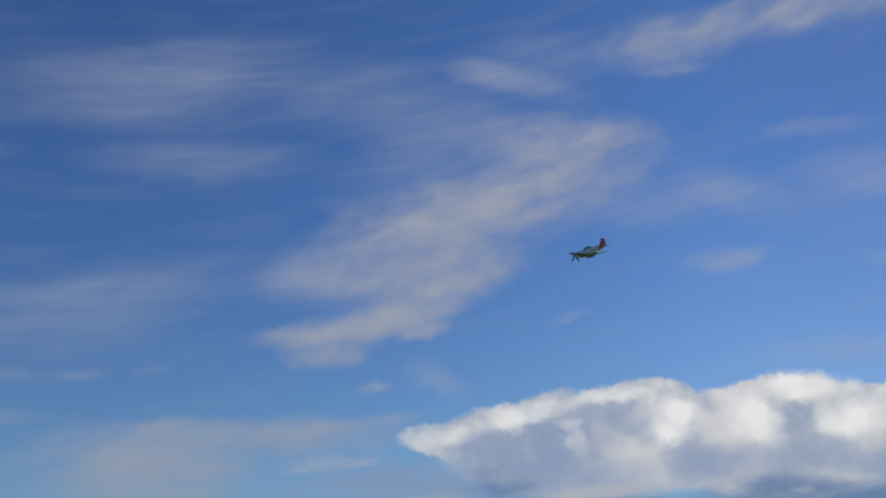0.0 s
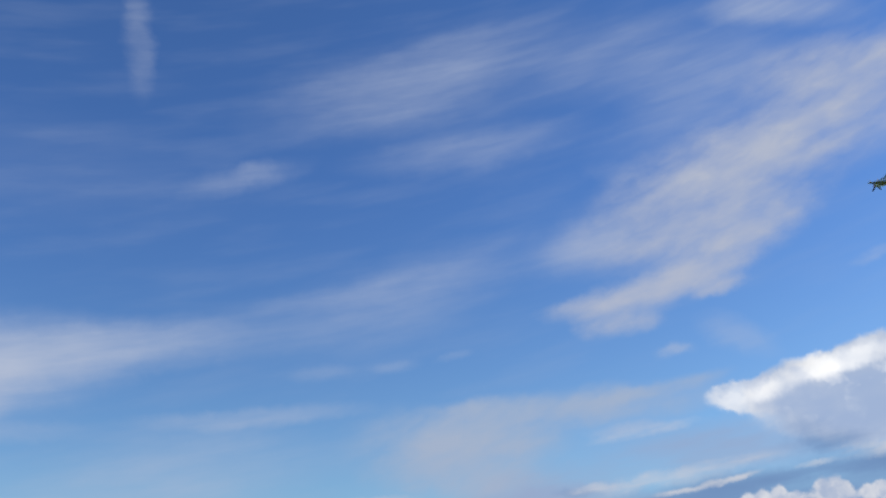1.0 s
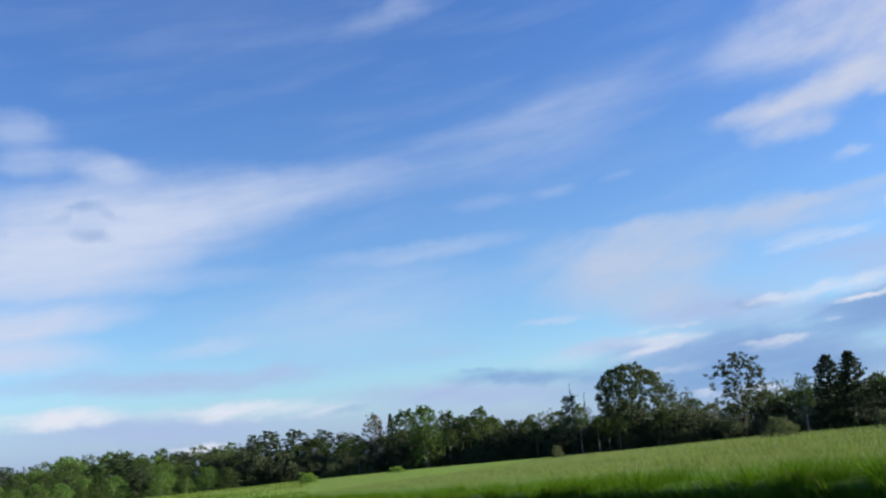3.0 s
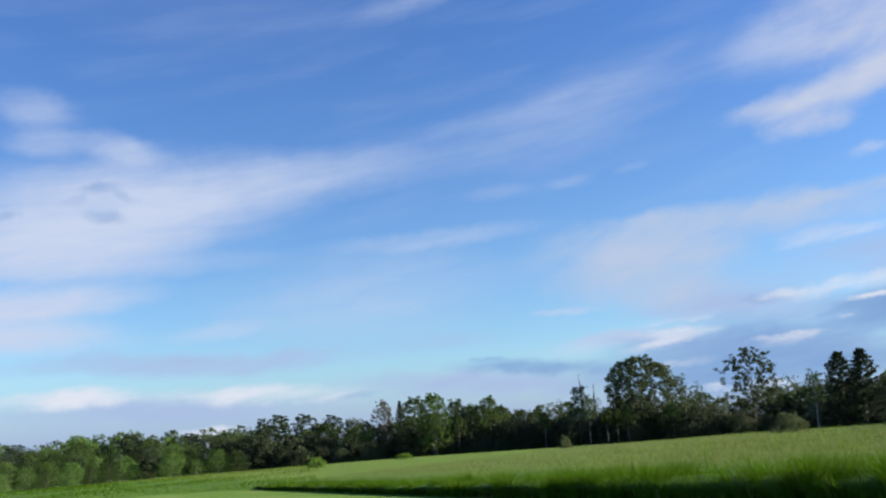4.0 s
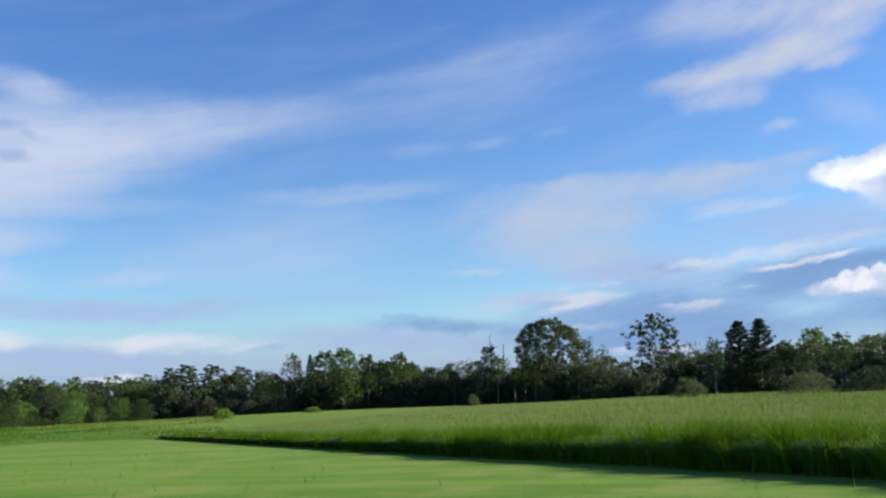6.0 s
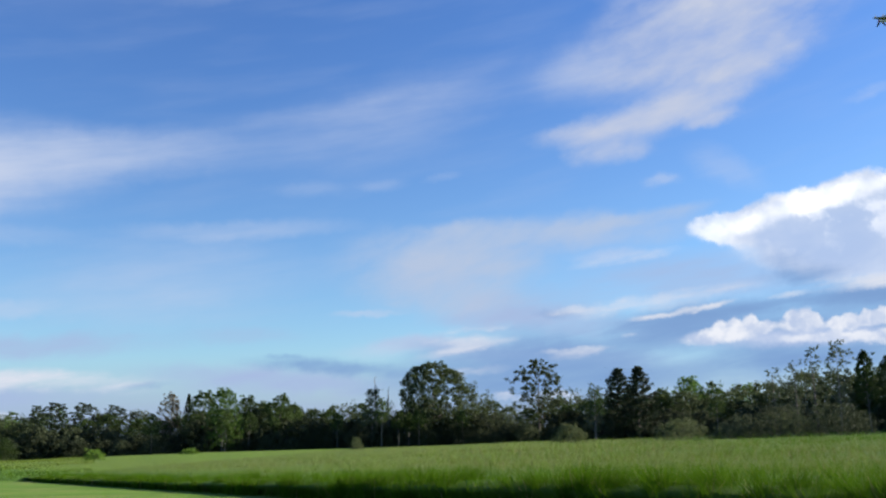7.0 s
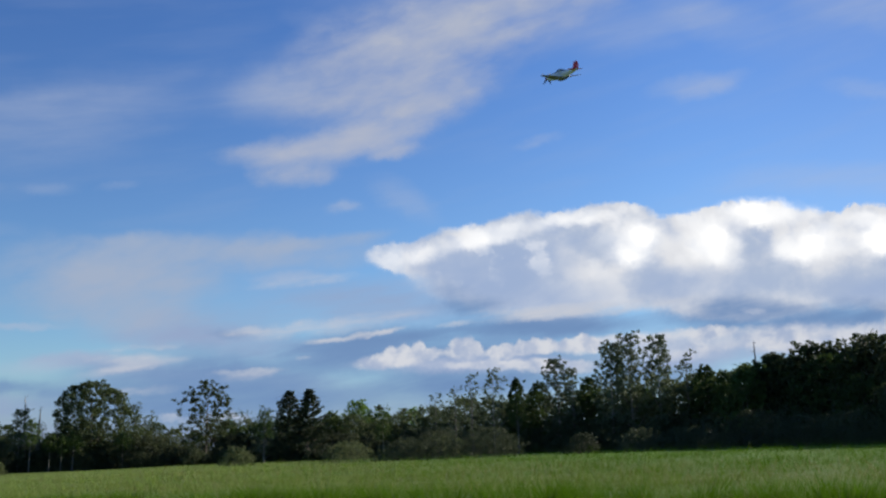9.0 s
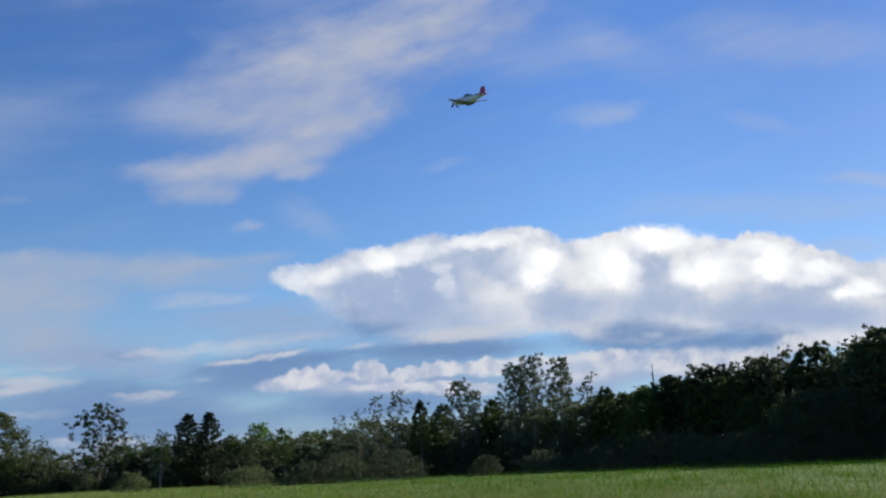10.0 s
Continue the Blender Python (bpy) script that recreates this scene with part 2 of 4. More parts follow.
cloud("cumu", 26.7, 13.5, 0.9, 1.11, -3, 1.00)
cloud("cumu", 25.5, 13.5, 0.8, 0.98, -3, 1.00)
cloud("cumu", 23.9, 13.6, 0.7, 0.89, -3, 1.00)
cloud("cumu", 22.5, 13.5, 0.7, 0.89, -2, 1.00)
cloud("cumu", 30.4, 12.7, 0.6, 0.79, -4, 1.00)
cloud("cumu", 31.6, 12.9, 0.7, 0.88, -4, 1.00)
cloud("cumu", 32.7, 13.2, 0.7, 0.88, -5, 1.00)
cloud("cumu", 33.8, 13.2, 0.7, 0.87, -5, 1.00)
cloud("cumu", 35.0, 13.0, 0.7, 0.87, -5, 1.00)
cloud("cumu", 35.9, 12.5, 0.6, 0.77, -5, 1.00)
cloud("cumu", 37.0, 12.4, 0.5, 0.64, -6, 1.00)
cloud("cumu", 38.2, 12.3, 0.5, 0.68, -6, 1.00)
cloud("cumu", 39.3, 12.4, 0.6, 0.76, -6, 1.00)
cloud("cumu", 40.4, 12.2, 0.6, 0.76, -6, 1.00)
cloud("cumu", 41.3, 11.7, 0.5, 0.67, -6, 1.00)
cloud("cumu", 42.3, 11.1, 0.5, 0.66, -6, 1.00)
cloud("cumu", 43.5, 10.7, 0.5, 0.65, -7, 1.00)
cloud("cumu", 44.6, 10.5, 0.5, 0.65, -7, 1.00)
cloud("cumu", 45.4, 9.9, 0.4, 0.56, -7, 1.00)
cloud("cumu", 42.8, 11.3, 0.6, 0.69, -25, 1.00)
cloud("cumu", 43.8, 10.8, 0.6, 0.69, -20, 1.00)
cloud("puff", 12.2, 5.4, 2.8, 0.57, 4, 0.90)
cloud("puff", 13.4, 5.7, 2.0, 0.50, 2, 0.85)
cloud("puff", 16.5, 5.8, 1.6, 0.50, -2, 0.80)
cloud("puff", 19.3, 5.8, 1.7, 0.46, 2, 0.95)
cloud("puff", 21.2, 6.0, 1.6, 0.50, -1, 1.00)
cloud("puff", 23.6, 6.0, 1.6, 0.65, 5, 0.85)
cloud("puff", 19.1, 5.0, 5.9, 0.39, -1, 0.75)
cloud("puff", 29.1, 5.8, 4.6, 1.06, -0, 0.70)
cloud("puff", 35.8, 5.7, 5.2, 1.04, -4, 0.75)
cloud("puff", 39.3, 5.9, 2.2, 0.68, 8, 0.85)
cloud("puff", 41.3, 6.4, 1.3, 0.61, -3, 1.00)
cloud("puff", 33.5, 7.5, 0.9, 0.28, -6, 0.40)
cloud("puff", 22.3, 4.7, 2.7, 0.50, -2, 0.70)
cloud("puff", 12.1, 5.8, 0.5, 0.58, -1, 1.00)
cloud("puff", 12.9, 6.0, 0.5, 0.58, -1, 1.00)
cloud("puff", 13.8, 6.1, 0.5, 0.59, -1, 1.00)
cloud("puff", 14.6, 5.8, 0.5, 0.50, -1, 1.00)
cloud("puff", 16.1, 6.3, 0.5, 0.55, -1, 1.00)
cloud("puff", 16.8, 6.3, 0.5, 0.59, -2, 1.00)
cloud("puff", 17.3, 6.0, 0.4, 0.46, -2, 1.00)
cloud("puff", 18.3, 5.7, 0.5, 0.51, -2, 1.00)
cloud("puff", 19.1, 5.9, 0.5, 0.51, -2, 1.00)
cloud("puff", 20.0, 6.0, 0.5, 0.51, -2, 1.00)
cloud("puff", 20.8, 6.1, 0.5, 0.55, -2, 1.00)
cloud("puff", 21.5, 6.1, 0.5, 0.51, -2, 1.00)
cloud("puff", 22.7, 6.1, 0.4, 0.42, -2, 1.00)
cloud("puff", 23.6, 6.3, 0.5, 0.51, -2, 1.00)
cloud("puff", 24.2, 6.0, 0.5, 0.51, -2, 1.00)
cloud("puff", 40.9, 6.4, 0.4, 0.44, -4, 1.00)
cloud("puff", 41.5, 6.5, 0.4, 0.44, -5, 1.00)
cloud("puff", 41.9, 6.1, 0.4, 0.36, -4, 1.00)
for turn_, rise_, size_ in ((-0.7, 2.3, 0.45), (0.3, 2.1, 0.35), (1.7, 2.2, 0.55), (2.6, 2.4, 0.42), (3.4, 2.1, 0.45), (-29.4, 1.3, 0.45), (-28.2, 1.4, 0.35)):
    cloud("puff", turn_, rise_, 1.7 * size_, 0.8 * size_, 0, 0.36)
cloud("puff", 27.0, 6.2, 2.4, 0.50, -2, 0.85)
cloud("puff", 31.0, 6.4, 2.2, 0.45, 0, 0.80)
cloud("shade", 18.6, 10.5, 6.0, 2.18, 0, 0.94)
cloud("shade", 20.0, 11.9, 4.4, 1.50, 6, 0.69)
cloud("shade", 20.6, 9.0, 6.4, 1.55, -4, 0.75)
cloud("shade", 30.2, 9.2, 6.9, 1.28, -4, 0.50)
cloud("shade", 42.4, 7.7, 6.6, 1.28, -7, 0.81)
cloud("shade", 33.3, 12.2, 1.1, 0.94, -51, 0.30)
cloud("shade", 39.9, 11.7, 1.2, 0.81, -53, 0.30)
cloud("shade", 29.2, 12.5, 1.0, 0.69, -50, 0.30)
cloud("shade", 43.5, 10.0, 1.1, 0.64, -30, 0.30)
cloud("shade", 23.5, 12.6, 1.7, 1.06, -37, 0.31)
cloud("shade", -36.0, 14.6, 1.7, 0.75, 8, 0.35)
cloud("shade", 16.9, 10.4, 3.3, 1.73, -25, 0.50)
cloud("shade", 15.5, 10.9, 3.2, 1.00, -10, 0.60)
cloud("shade", 18.0, 11.6, 4.0, 0.90, 6, 0.45)
cloud("glow", 13.3, 11.8, 2.5, 0.79, 4, 0.25)
cloud("glow", 18.5, 13.0, 4.2, 0.80, 10, 0.45)
cloud("glow", 24.3, 14.0, 3.0, 0.63, 1, 0.70)
cloud("glow", 27.0, 12.1, 2.5, 1.76, 8, 0.80)
cloud("glow", 31.3, 11.8, 2.3, 1.55, -36, 0.90)
cloud("glow", 34.8, 13.2, 3.0, 0.96, -7, 0.80)
cloud("glow", 37.3, 11.2, 2.8, 1.27, 5, 0.75)
cloud("glow", 40.9, 11.0, 1.9, 1.15, 14, 0.75)
cloud("glow", 42.5, 10.3, 2.4, 0.82, -2, 0.65)
cloud("glow", 44.9, 9.1, 1.6, 0.64, 1, 0.75)
cloud("glow", 45.2, 9.5, 1.3, 0.39, -39, 0.50)
cloud("glow", 40.1, 12.2, 2.0, 0.59, -11, 0.60)
cloud("glow", 43.1, 10.6, 1.8, 0.57, -22, 0.70)
cloud("deep", 21.6, 7.3, 9.3, 1.36, -0, 0.95)
cloud("deep", 32.7, 7.6, 6.1, 1.26, -4, 0.85)
cloud("deep", 42.4, 6.7, 6.3, 0.99, -2, 0.55)
cloud("deep", 10.9, 6.2, 5.6, 1.33, 3, 0.85)
cloud("deep", 16.9, 4.1, 8.5, 1.73, -2, 0.90)
cloud("deep", 24.8, 4.5, 7.3, 1.58, -4, 0.60)
cloud("deep", 1.4, 5.0, 7.8, 1.65, 1, 0.60)
cloud("deep", 1.7, 3.4, 9.5, 2.13, -1, 0.80)
cloud("deep", 29.0, 4.5, 4.7, 1.32, -3, 0.65)
cloud("deep", -1.1, 3.5, 9.2, 2.08, 1, 0.60)
cloud("deep", 5.6, 5.1, 7.1, 0.92, 1, 0.40)
cloud("deep", 9.8, 6.7, 6.2, 0.92, 3, 0.55)
cloud("deep", 17.8, 5.3, 10.5, 1.92, -0, 0.90)
cloud("deep", 35.8, 5.8, 11.2, 2.04, -2, 0.80)
cloud("deep", 8.3, 3.5, 8.1, 1.39, -4, 0.60)
cloud("deep", 9.5, 5.6, 6.0, 1.10, 4, 0.60)
cloud("base", 17.1, 5.1, 8.0, 0.67, -0, 0.85)
cloud("base", 29.1, 5.4, 5.7, 1.41, -0, 0.80)
cloud("base", 36.7, 5.5, 5.5, 1.22, -2, 0.80)
cloud("base", 17.1, 5.7, 1.2, 0.42, 0, 0.70)

clear = node(wt, "ShaderNodeTexSky")
clear.sky_type, clear.sun_disc = "NISHITA", False
clear.sun_elevation, clear.sun_rotation = radians(SUN_HEIGHT), radians(SUN_TURN)
clear.altitude, clear.air_density, clear.dust_density, clear.ozone_density = 200.0, 1.0, 0.6, 2.0
blue = clear.outputs[0]
GAIN = 1.0 / SKY / 2.0 ** 1.3


def lit(r, g, b):
    """Radiance of a cloud that shows as this 8-bit colour at the clip's usual exposure."""
    return tuple(v * GAIN for v in rgb(r, g, b))


# the clear sky's colour is darkened to the east, for the lens's dark edge
east = spread(wt, turn, 28.0, 50.0)
blue = mix(wt, east, blue, mix(wt, 1.0, blue, (0.70, 0.72, 0.78), "MULTIPLY"))
low = spread(wt, rise, 30.0, -2.0)
colour = mix(wt, 1.0, blue, mix(wt, low, (0.335, 0.515, 0.815), (0.50, 0.64, 0.75)), "MULTIPLY")
# thin cloud over the rest of the sky
thin = calc(wt, "MULTIPLY", spread(wt, streaks, 0.42, 0.8), 0.10)
colour = mix(wt, thin, colour, lit(190, 205, 235))
haze = spread(wt, rise, 5.4, 0.2, 0.0, 0.88)
colour = mix(wt, haze, colour, lit(158, 178, 222))


def over(layer, paint, texture, depth, torn=0.0, crisp=None):
    """Lays a cloud layer over the sky. depth: how uneven it is; torn: how ragged its edges are; crisp: the cover between which its edge lies."""
    global colour
    c = cover[layer]
    swing = calc(wt, "MULTIPLY", calc(wt, "SUBTRACT", texture, 0.5), 2.4)
    f = calc(wt, "MULTIPLY", c, calc(wt, "MULTIPLY_ADD", swing, depth, 1.0))
    if torn:
        rim = calc(wt, "MULTIPLY", calc(wt, "MULTIPLY", c, calc(wt, "SUBTRACT", 1.0, c)), 4.0 * torn)
        f = calc(wt, "MULTIPLY_ADD", rim, swing, f)
    f = spread(wt, f, *crisp) if crisp else calc(wt, "ADD", f, 0.0, clamp=True)
    colour = mix(wt, f, colour, paint)
    return f


def heaped(scale, step):
    """Light on heaped cloud: how its billows rise and fall towards the sun, up and to the right."""
    there = vec(wt, "ADD", fluffy_at, (step, 0.8 * step, 0))
    return calc(wt, "SUBTRACT", grain(wt, fluffy_at, scale, 4.0, 0.5), grain(wt, there, scale, 4.0, 0.5))


over("veil", lit(203, 215, 240), silk, 0.40, 0.22)
over("pink", lit(186, 203, 231), fleece, 0.25, 0.4)
over("lav", lit(172, 192, 230), silk, 0.35, 0.4)
over("deep", lit(132, 168, 217), silk, 0.30, 0.3)
over("wisp", lit(200, 209, 232), fleece, 0.30, 0.42)
heap_white = mix(wt, spread(wt, billow, 0.32, 0.62), lit(200, 216, 244), lit(258, 260, 266))
# heaped cloud: crisp along its tops, soft towards its base
ragged = calc(wt, "MULTIPLY_ADD", calc(wt, "MULTIPLY", calc(wt, "MULTIPLY", cover["cumu"], calc(wt, "SUBTRACT", 1.0, cover["cumu"])), 3.0),
              calc(wt, "SUBTRACT", fleece, 0.5), cover["cumu"])
heap_cover = mix(wt, spread(wt, rise, 10.4, 12.6), spread(wt, ragged, 0.0, 1.0), spread(wt, ragged, 0.16, 0.88))
colour = mix(wt, heap_cover, colour, heap_white)
sunward = heaped(0.42, 0.9)
tall_part = calc(wt, "MULTIPLY", heap_cover, spread(wt, rise, 9.0, 12.0))
colour = mix(wt, calc(wt, "MULTIPLY", tall_part, spread(wt, sunward, 0.02, 0.24, 0.0, 0.65)), colour, lit(186, 206, 242))
over("shade", lit(182, 204, 242), fleece, 0.20, 0.3)
over("glow", lit(300, 300, 300), calc(wt, "SUBTRACT", 1.05, heaps), 0.40, 0.35)
colour = mix(wt, calc(wt, "MULTIPLY", tall_part, spread(wt, sunward, -0.04, -0.22, 0.0, 0.45)), colour, lit(286, 287, 290))
over("dark", lit(128, 164, 214), silk, 0.35, 0.6)
over("base", lit(196, 211, 242), silk, 0.30, 0.3)
over("puff", mix(wt, spread(wt, heaped(0.6, 0.5), 0.22, -0.14), lit(192, 208, 238), lit(244, 247, 256)), fleece, 0.3, 0.45, (0.05, 1.0))
over("bright", lit(226, 231, 244), fine_streaks, 0.5, 0.6)
back = node(wt, "ShaderNodeBackground", {"Color": colour, "Strength": SKY})
wt.links.new(back.outputs[0], node(wt, "ShaderNodeOutputWorld").inputs[0])


# ---------------------------------------------------------------- materials
def material(name, rough=0.7, metal=0.0):
    m = bpy.data.materials.new(name)
    m.use_nodes = True
    t = m.node_tree
    t.nodes.clear()
    b = node(t, "ShaderNodeBsdfPrincipled", {"Roughness": rough, "Metallic": metal})
    o = node(t, "ShaderNodeOutputMaterial", {0: b.outputs[0]})
    return m, t, b, o


def relief(t, b, height, strength, distance):
    n = node(t, "ShaderNodeBump", {"Height": height, "Strength": strength, "Distance": distance})
    t.links.new(n.outputs[0], b.inputs["Normal"])


def leafage(name, a, b_, c, through_light=0.35, spot=0.35):
    """Leaves: three greens mixed from leaf to leaf, plant to plant and in clumps; some light passes through."""
    m, t, b, o = material(name, 0.6)
    at = node(t, "ShaderNodeTexCoord").outputs["Object"]
    isle = node(t, "ShaderNodeNewGeometry").outputs["Random Per Island"]
    each = node(t, "ShaderNodeObjectInfo").outputs["Random"]
    col = mix(t, isle, a, b_)
    col = mix(t, spread(t, grain(t, at, spot, 3), 0.42, 0.68), col, c)
    k = calc(t, "MULTIPLY_ADD", each, 0.45, 0.78)
    col = mix(t, 1.0, col, node(t, "ShaderNodeCombineColor", {0: k, 1: k, 2: k}).outputs[0], "MULTIPLY")
    t.links.new(col, b.inputs["Base Color"])
    b.inputs["Specular IOR Level"].default_value = 0.08
    tr = node(t, "ShaderNodeBsdfTranslucent", {"Color": col})
    mx = node(t, "ShaderNodeMixShader", {0: through_light, 1: b.outputs[0], 2: tr.outputs[0]})
    t.links.new(mx.outputs[0], o.inputs[0])
    return m


def bark(name, a, b_, scale):
    m, t, b, o = material(name, 0.85)
    at = node(t, "ShaderNodeTexCoord").outputs["Object"]
    long = node(t, "ShaderNodeMapping", {"Vector": at, "Scale": (scale, scale, scale * 0.25)}).outputs[0]
    g = grain(t, long, 3.0, 6)
    t.links.new(mix(t, spread(t, g, 0.35, 0.65), a, b_), b.inputs["Base Color"])
    relief(t, b, g, 0.6, 0.03)
    return m


LEAF = {
    "green": leafage("green_leaves", (0.046, 0.076, 0.020), (0.069, 0.106, 0.029), (0.039, 0.060, 0.021), 0.32),
    "light": leafage("light_green_leaves", (0.092, 0.169, 0.035), (0.121, 0.194, 0.044), (0.068, 0.125, 0.029), 0.35),
    "dark": leafage("dark_green_leaves", (0.049, 0.067, 0.028), (0.071, 0.094, 0.036), (0.044, 0.057, 0.028), 0.30),
    "needle": leafage("pine_needles", (0.034, 0.050, 0.026), (0.050, 0.070, 0.034), (0.030, 0.042, 0.024), 0.2),
    "grey": leafage("grey_green_leaves", (0.099, 0.122, 0.050), (0.124, 0.144, 0.065), (0.079, 0.101, 0.043), 0.35),
    "pale": leafage("pale_aspen_leaves", (0.075, 0.097, 0.053), (0.108, 0.133, 0.075), (0.063, 0.085, 0.044), 0.25),
    "tan": leafage("tan_spring_leaves", (0.120, 0.105, 0.070), (0.160, 0.140, 0.095), (0.100, 0.088, 0.058), 0.25),
    "bright": leafage("yellow_green_leaves", (0.120, 0.210, 0.030), (0.160, 0.250, 0.045), (0.095, 0.170, 0.028), 0.3),
    # the grey-green leaves again, darkened in colour for the shade of the trees
    "dim": leafage("tree_shaded_willow_leaves", (0.050, 0.062, 0.033), (0.070, 0.083, 0.042), (0.044, 0.054, 0.028), 0.28),
    "under": leafage("undergrowth_leaves", (0.051, 0.064, 0.032), (0.074, 0.090, 0.044), (0.044, 0.053, 0.030), 0.30),
    "shade": leafage("shaded_leaves", (0.052, 0.068, 0.028), (0.076, 0.099, 0.038), (0.046, 0.055, 0.027), 0.30),
}
BARK = bark("brown_bark", (0.060, 0.048, 0.038), (0.110, 0.090, 0.070), 3)
PALE_BARK = bark("pale_bark", (0.130, 0.120, 0.105), (0.220, 0.205, 0.180), 4)
STEM_BARK = bark("weathered_pale_bark", (0.085, 0.078, 0.066), (0.150, 0.140, 0.120), 4)
GREY_BARK = bark("grey_bark", (0.060, 0.055, 0.050), (0.110, 0.100, 0.090), 4)
DEAD_WOOD = bark("grey_dead_wood", (0.150, 0.140, 0.130), (0.240, 0.230, 0.210), 5)


def ground_material():
    m, t, b, o = material("mown_turf", 0.9)
    at = node(t, "ShaderNodeTexCoord").outputs["Object"]
    rows = node(t, "ShaderNodeMapping", {"Vector": at, "Rotation": (0, 0, radians(46)), "Scale": (0.05, 0.55, 1)}).outputs[0]
    big, mid, small = grain(t, at, 0.05, 4), grain(t, at, 0.5, 5), grain(t, at, 9.0, 5, 0.7)
    col = mix(t, spread(t, grain(t, rows, 1.0, 3), 0.38, 0.62), (0.080, 0.164, 0.018), (0.126, 0.216, 0.030))
    col = mix(t, spread(t, mid, 0.44, 0.66), col, (0.158, 0.208, 0.046))
    col = mix(t, spread(t, big, 0.52, 0.68, 0.0, 0.8), col, (0.200, 0.215, 0.070))
    col = mix(t, spread(t, small, 0.35, 0.75, 0.0, 0.35), col, (0.078, 0.148, 0.018))
    t.links.new(col, b.inputs["Base Color"])
    b.inputs["Specular IOR Level"].default_value = 0.1
    relief(t, b, small, 0.7, 0.05)
    return m


def meadow_patches(t, at):
    """Where the seed heads colour the meadow: in drifts, from some way inside its mown edge."""
    split = node(t, "ShaderNodeSeparateXYZ", {0: at})
    inside = calc(t, "ADD", calc(t, "MULTIPLY", split.outputs[0], 0.7225), calc(t, "MULTIPLY", split.outputs[1], 0.6914))
    drift = calc(t, "ADD", calc(t, "MULTIPLY", grain(t, at, 0.05, 3), 0.6), calc(t, "MULTIPLY", grain(t, at, 0.35, 4), 0.4))
    west = spread(t, split.outputs[0], 32.0, 10.0, 0.04, 1.0)
    return calc(t, "MULTIPLY", calc(t, "MULTIPLY", west, spread(t, inside, 15.5, 26.0, 0.15, 1.0)), spread(t, drift, 0.34, 0.54))


def pale_drift(t, at):
    """Where the meadow is paler and yellower: in drifts over its western half, inside its mown edge."""
    split = node(t, "ShaderNodeSeparateXYZ", {0: at})
    wave = calc(t, "MULTIPLY_ADD", grain(t, at, 0.03, 3), 40.0, split.outputs[0])
    inside = calc(t, "ADD", calc(t, "MULTIPLY", split.outputs[0], 0.7225), calc(t, "MULTIPLY", split.outputs[1], 0.6914))
    return calc(t, "MULTIPLY", spread(t, wave, 42.0, 14.0, 0.0, 0.75), spread(t, inside, 15.2, 21.0))


def meadow_material(name, tan, k):
    """Grass blades: green, with straw and reddish seed heads in patches."""
    m, t, b, o = material(name, 0.65)
    geo = node(t, "ShaderNodeNewGeometry")
    isle, at = geo.outputs["Random Per Island"], geo.outputs["Position"]
    col = mix(t, isle, (0.048 * k, 0.116 * k, 0.006 * k), (0.096 * k, 0.188 * k, 0.010 * k))
    col = mix(t, pale_drift(t, at), col, mix(t, isle, (0.145 * k, 0.225 * k, 0.038 * k), (0.250 * k, 0.325 * k, 0.070 * k)))
    patch = meadow_patches(t, at)
    some = calc(t, "LESS_THAN", calc(t, "FRACT", calc(t, "MULTIPLY", isle, 17.3)), calc(t, "MULTIPLY_ADD", patch, tan, 0.02))
    col = mix(t, some, col, mix(t, calc(t, "FRACT", calc(t, "MULTIPLY", isle, 91.7)), (0.150, 0.145, 0.052), (0.200, 0.200, 0.080)))
    t.links.new(col, b.inputs["Base Color"])
    b.inputs["Specular IOR Level"].default_value = 0.0
    tr = node(t, "ShaderNodeBsdfTranslucent", {"Color": col})
    mx = node(t, "ShaderNodeMixShader", {0: 0.32, 1: b.outputs[0], 2: tr.outputs[0]})
    t.links.new(mx.outputs[0], o.inputs[0])
    return m


TURF = ground_material()
BLADES = meadow_material("meadow_grass", 0.36, 0.88)
LAWN = meadow_material("short_grass", 0.10, 1.5)
ROUGH_BLADES = meadow_material("rough_grass_tips", 0.10, 0.66)

# ---------------------------------------------------------------- ground
EYE = 1.6


def ground_height(x, y):
    """The field rises a little to the east and falls away to the west."""
    up = 8.0 * np.logaddexp(0.0, (np.asarray(x, float) - 5.0) / 8.0)
    down = 10.0 * np.logaddexp(0.0, (-np.asarray(x, float) - 45.0) / 10.0)
    return 3.0 * np.tanh(0.016 * up / 3.0) - 7.0 * np.tanh(0.030 * down / 7.0) + 0.0 * np.asarray(y, float)


def shape(name, verts, faces, mat=None, smooth=False):
    me = bpy.data.meshes.new(name)
    me.from_pydata([tuple(v) for v in verts], [], [tuple(int(i) for i in f) for f in faces])
    if mat:
        me.materials.append(mat)
    if smooth:
        me.shade_smooth()
    return me


def tri_mesh(name, verts, tris, mat):
    """A mesh of triangles from arrays."""
    me = bpy.data.meshes.new(name)
    me.vertices.add(len(verts))
    me.vertices.foreach_set("co", np.asarray(verts, np.float32).ravel())
    me.loops.add(3 * len(tris))
    me.loops.foreach_set("vertex_index", np.asarray(tris, np.int32).ravel())
    me.polygons.add(len(tris))
    me.polygons.foreach_set("loop_start", np.arange(0, 3 * len(tris), 3, dtype=np.int32))
    me.materials.append(mat)
    me.update(calc_edges=True)
    return me


def part(name, me, parent, label=""):
    ob = new(name, me)
    ob.parent = parent
    return tagged(ob, label)


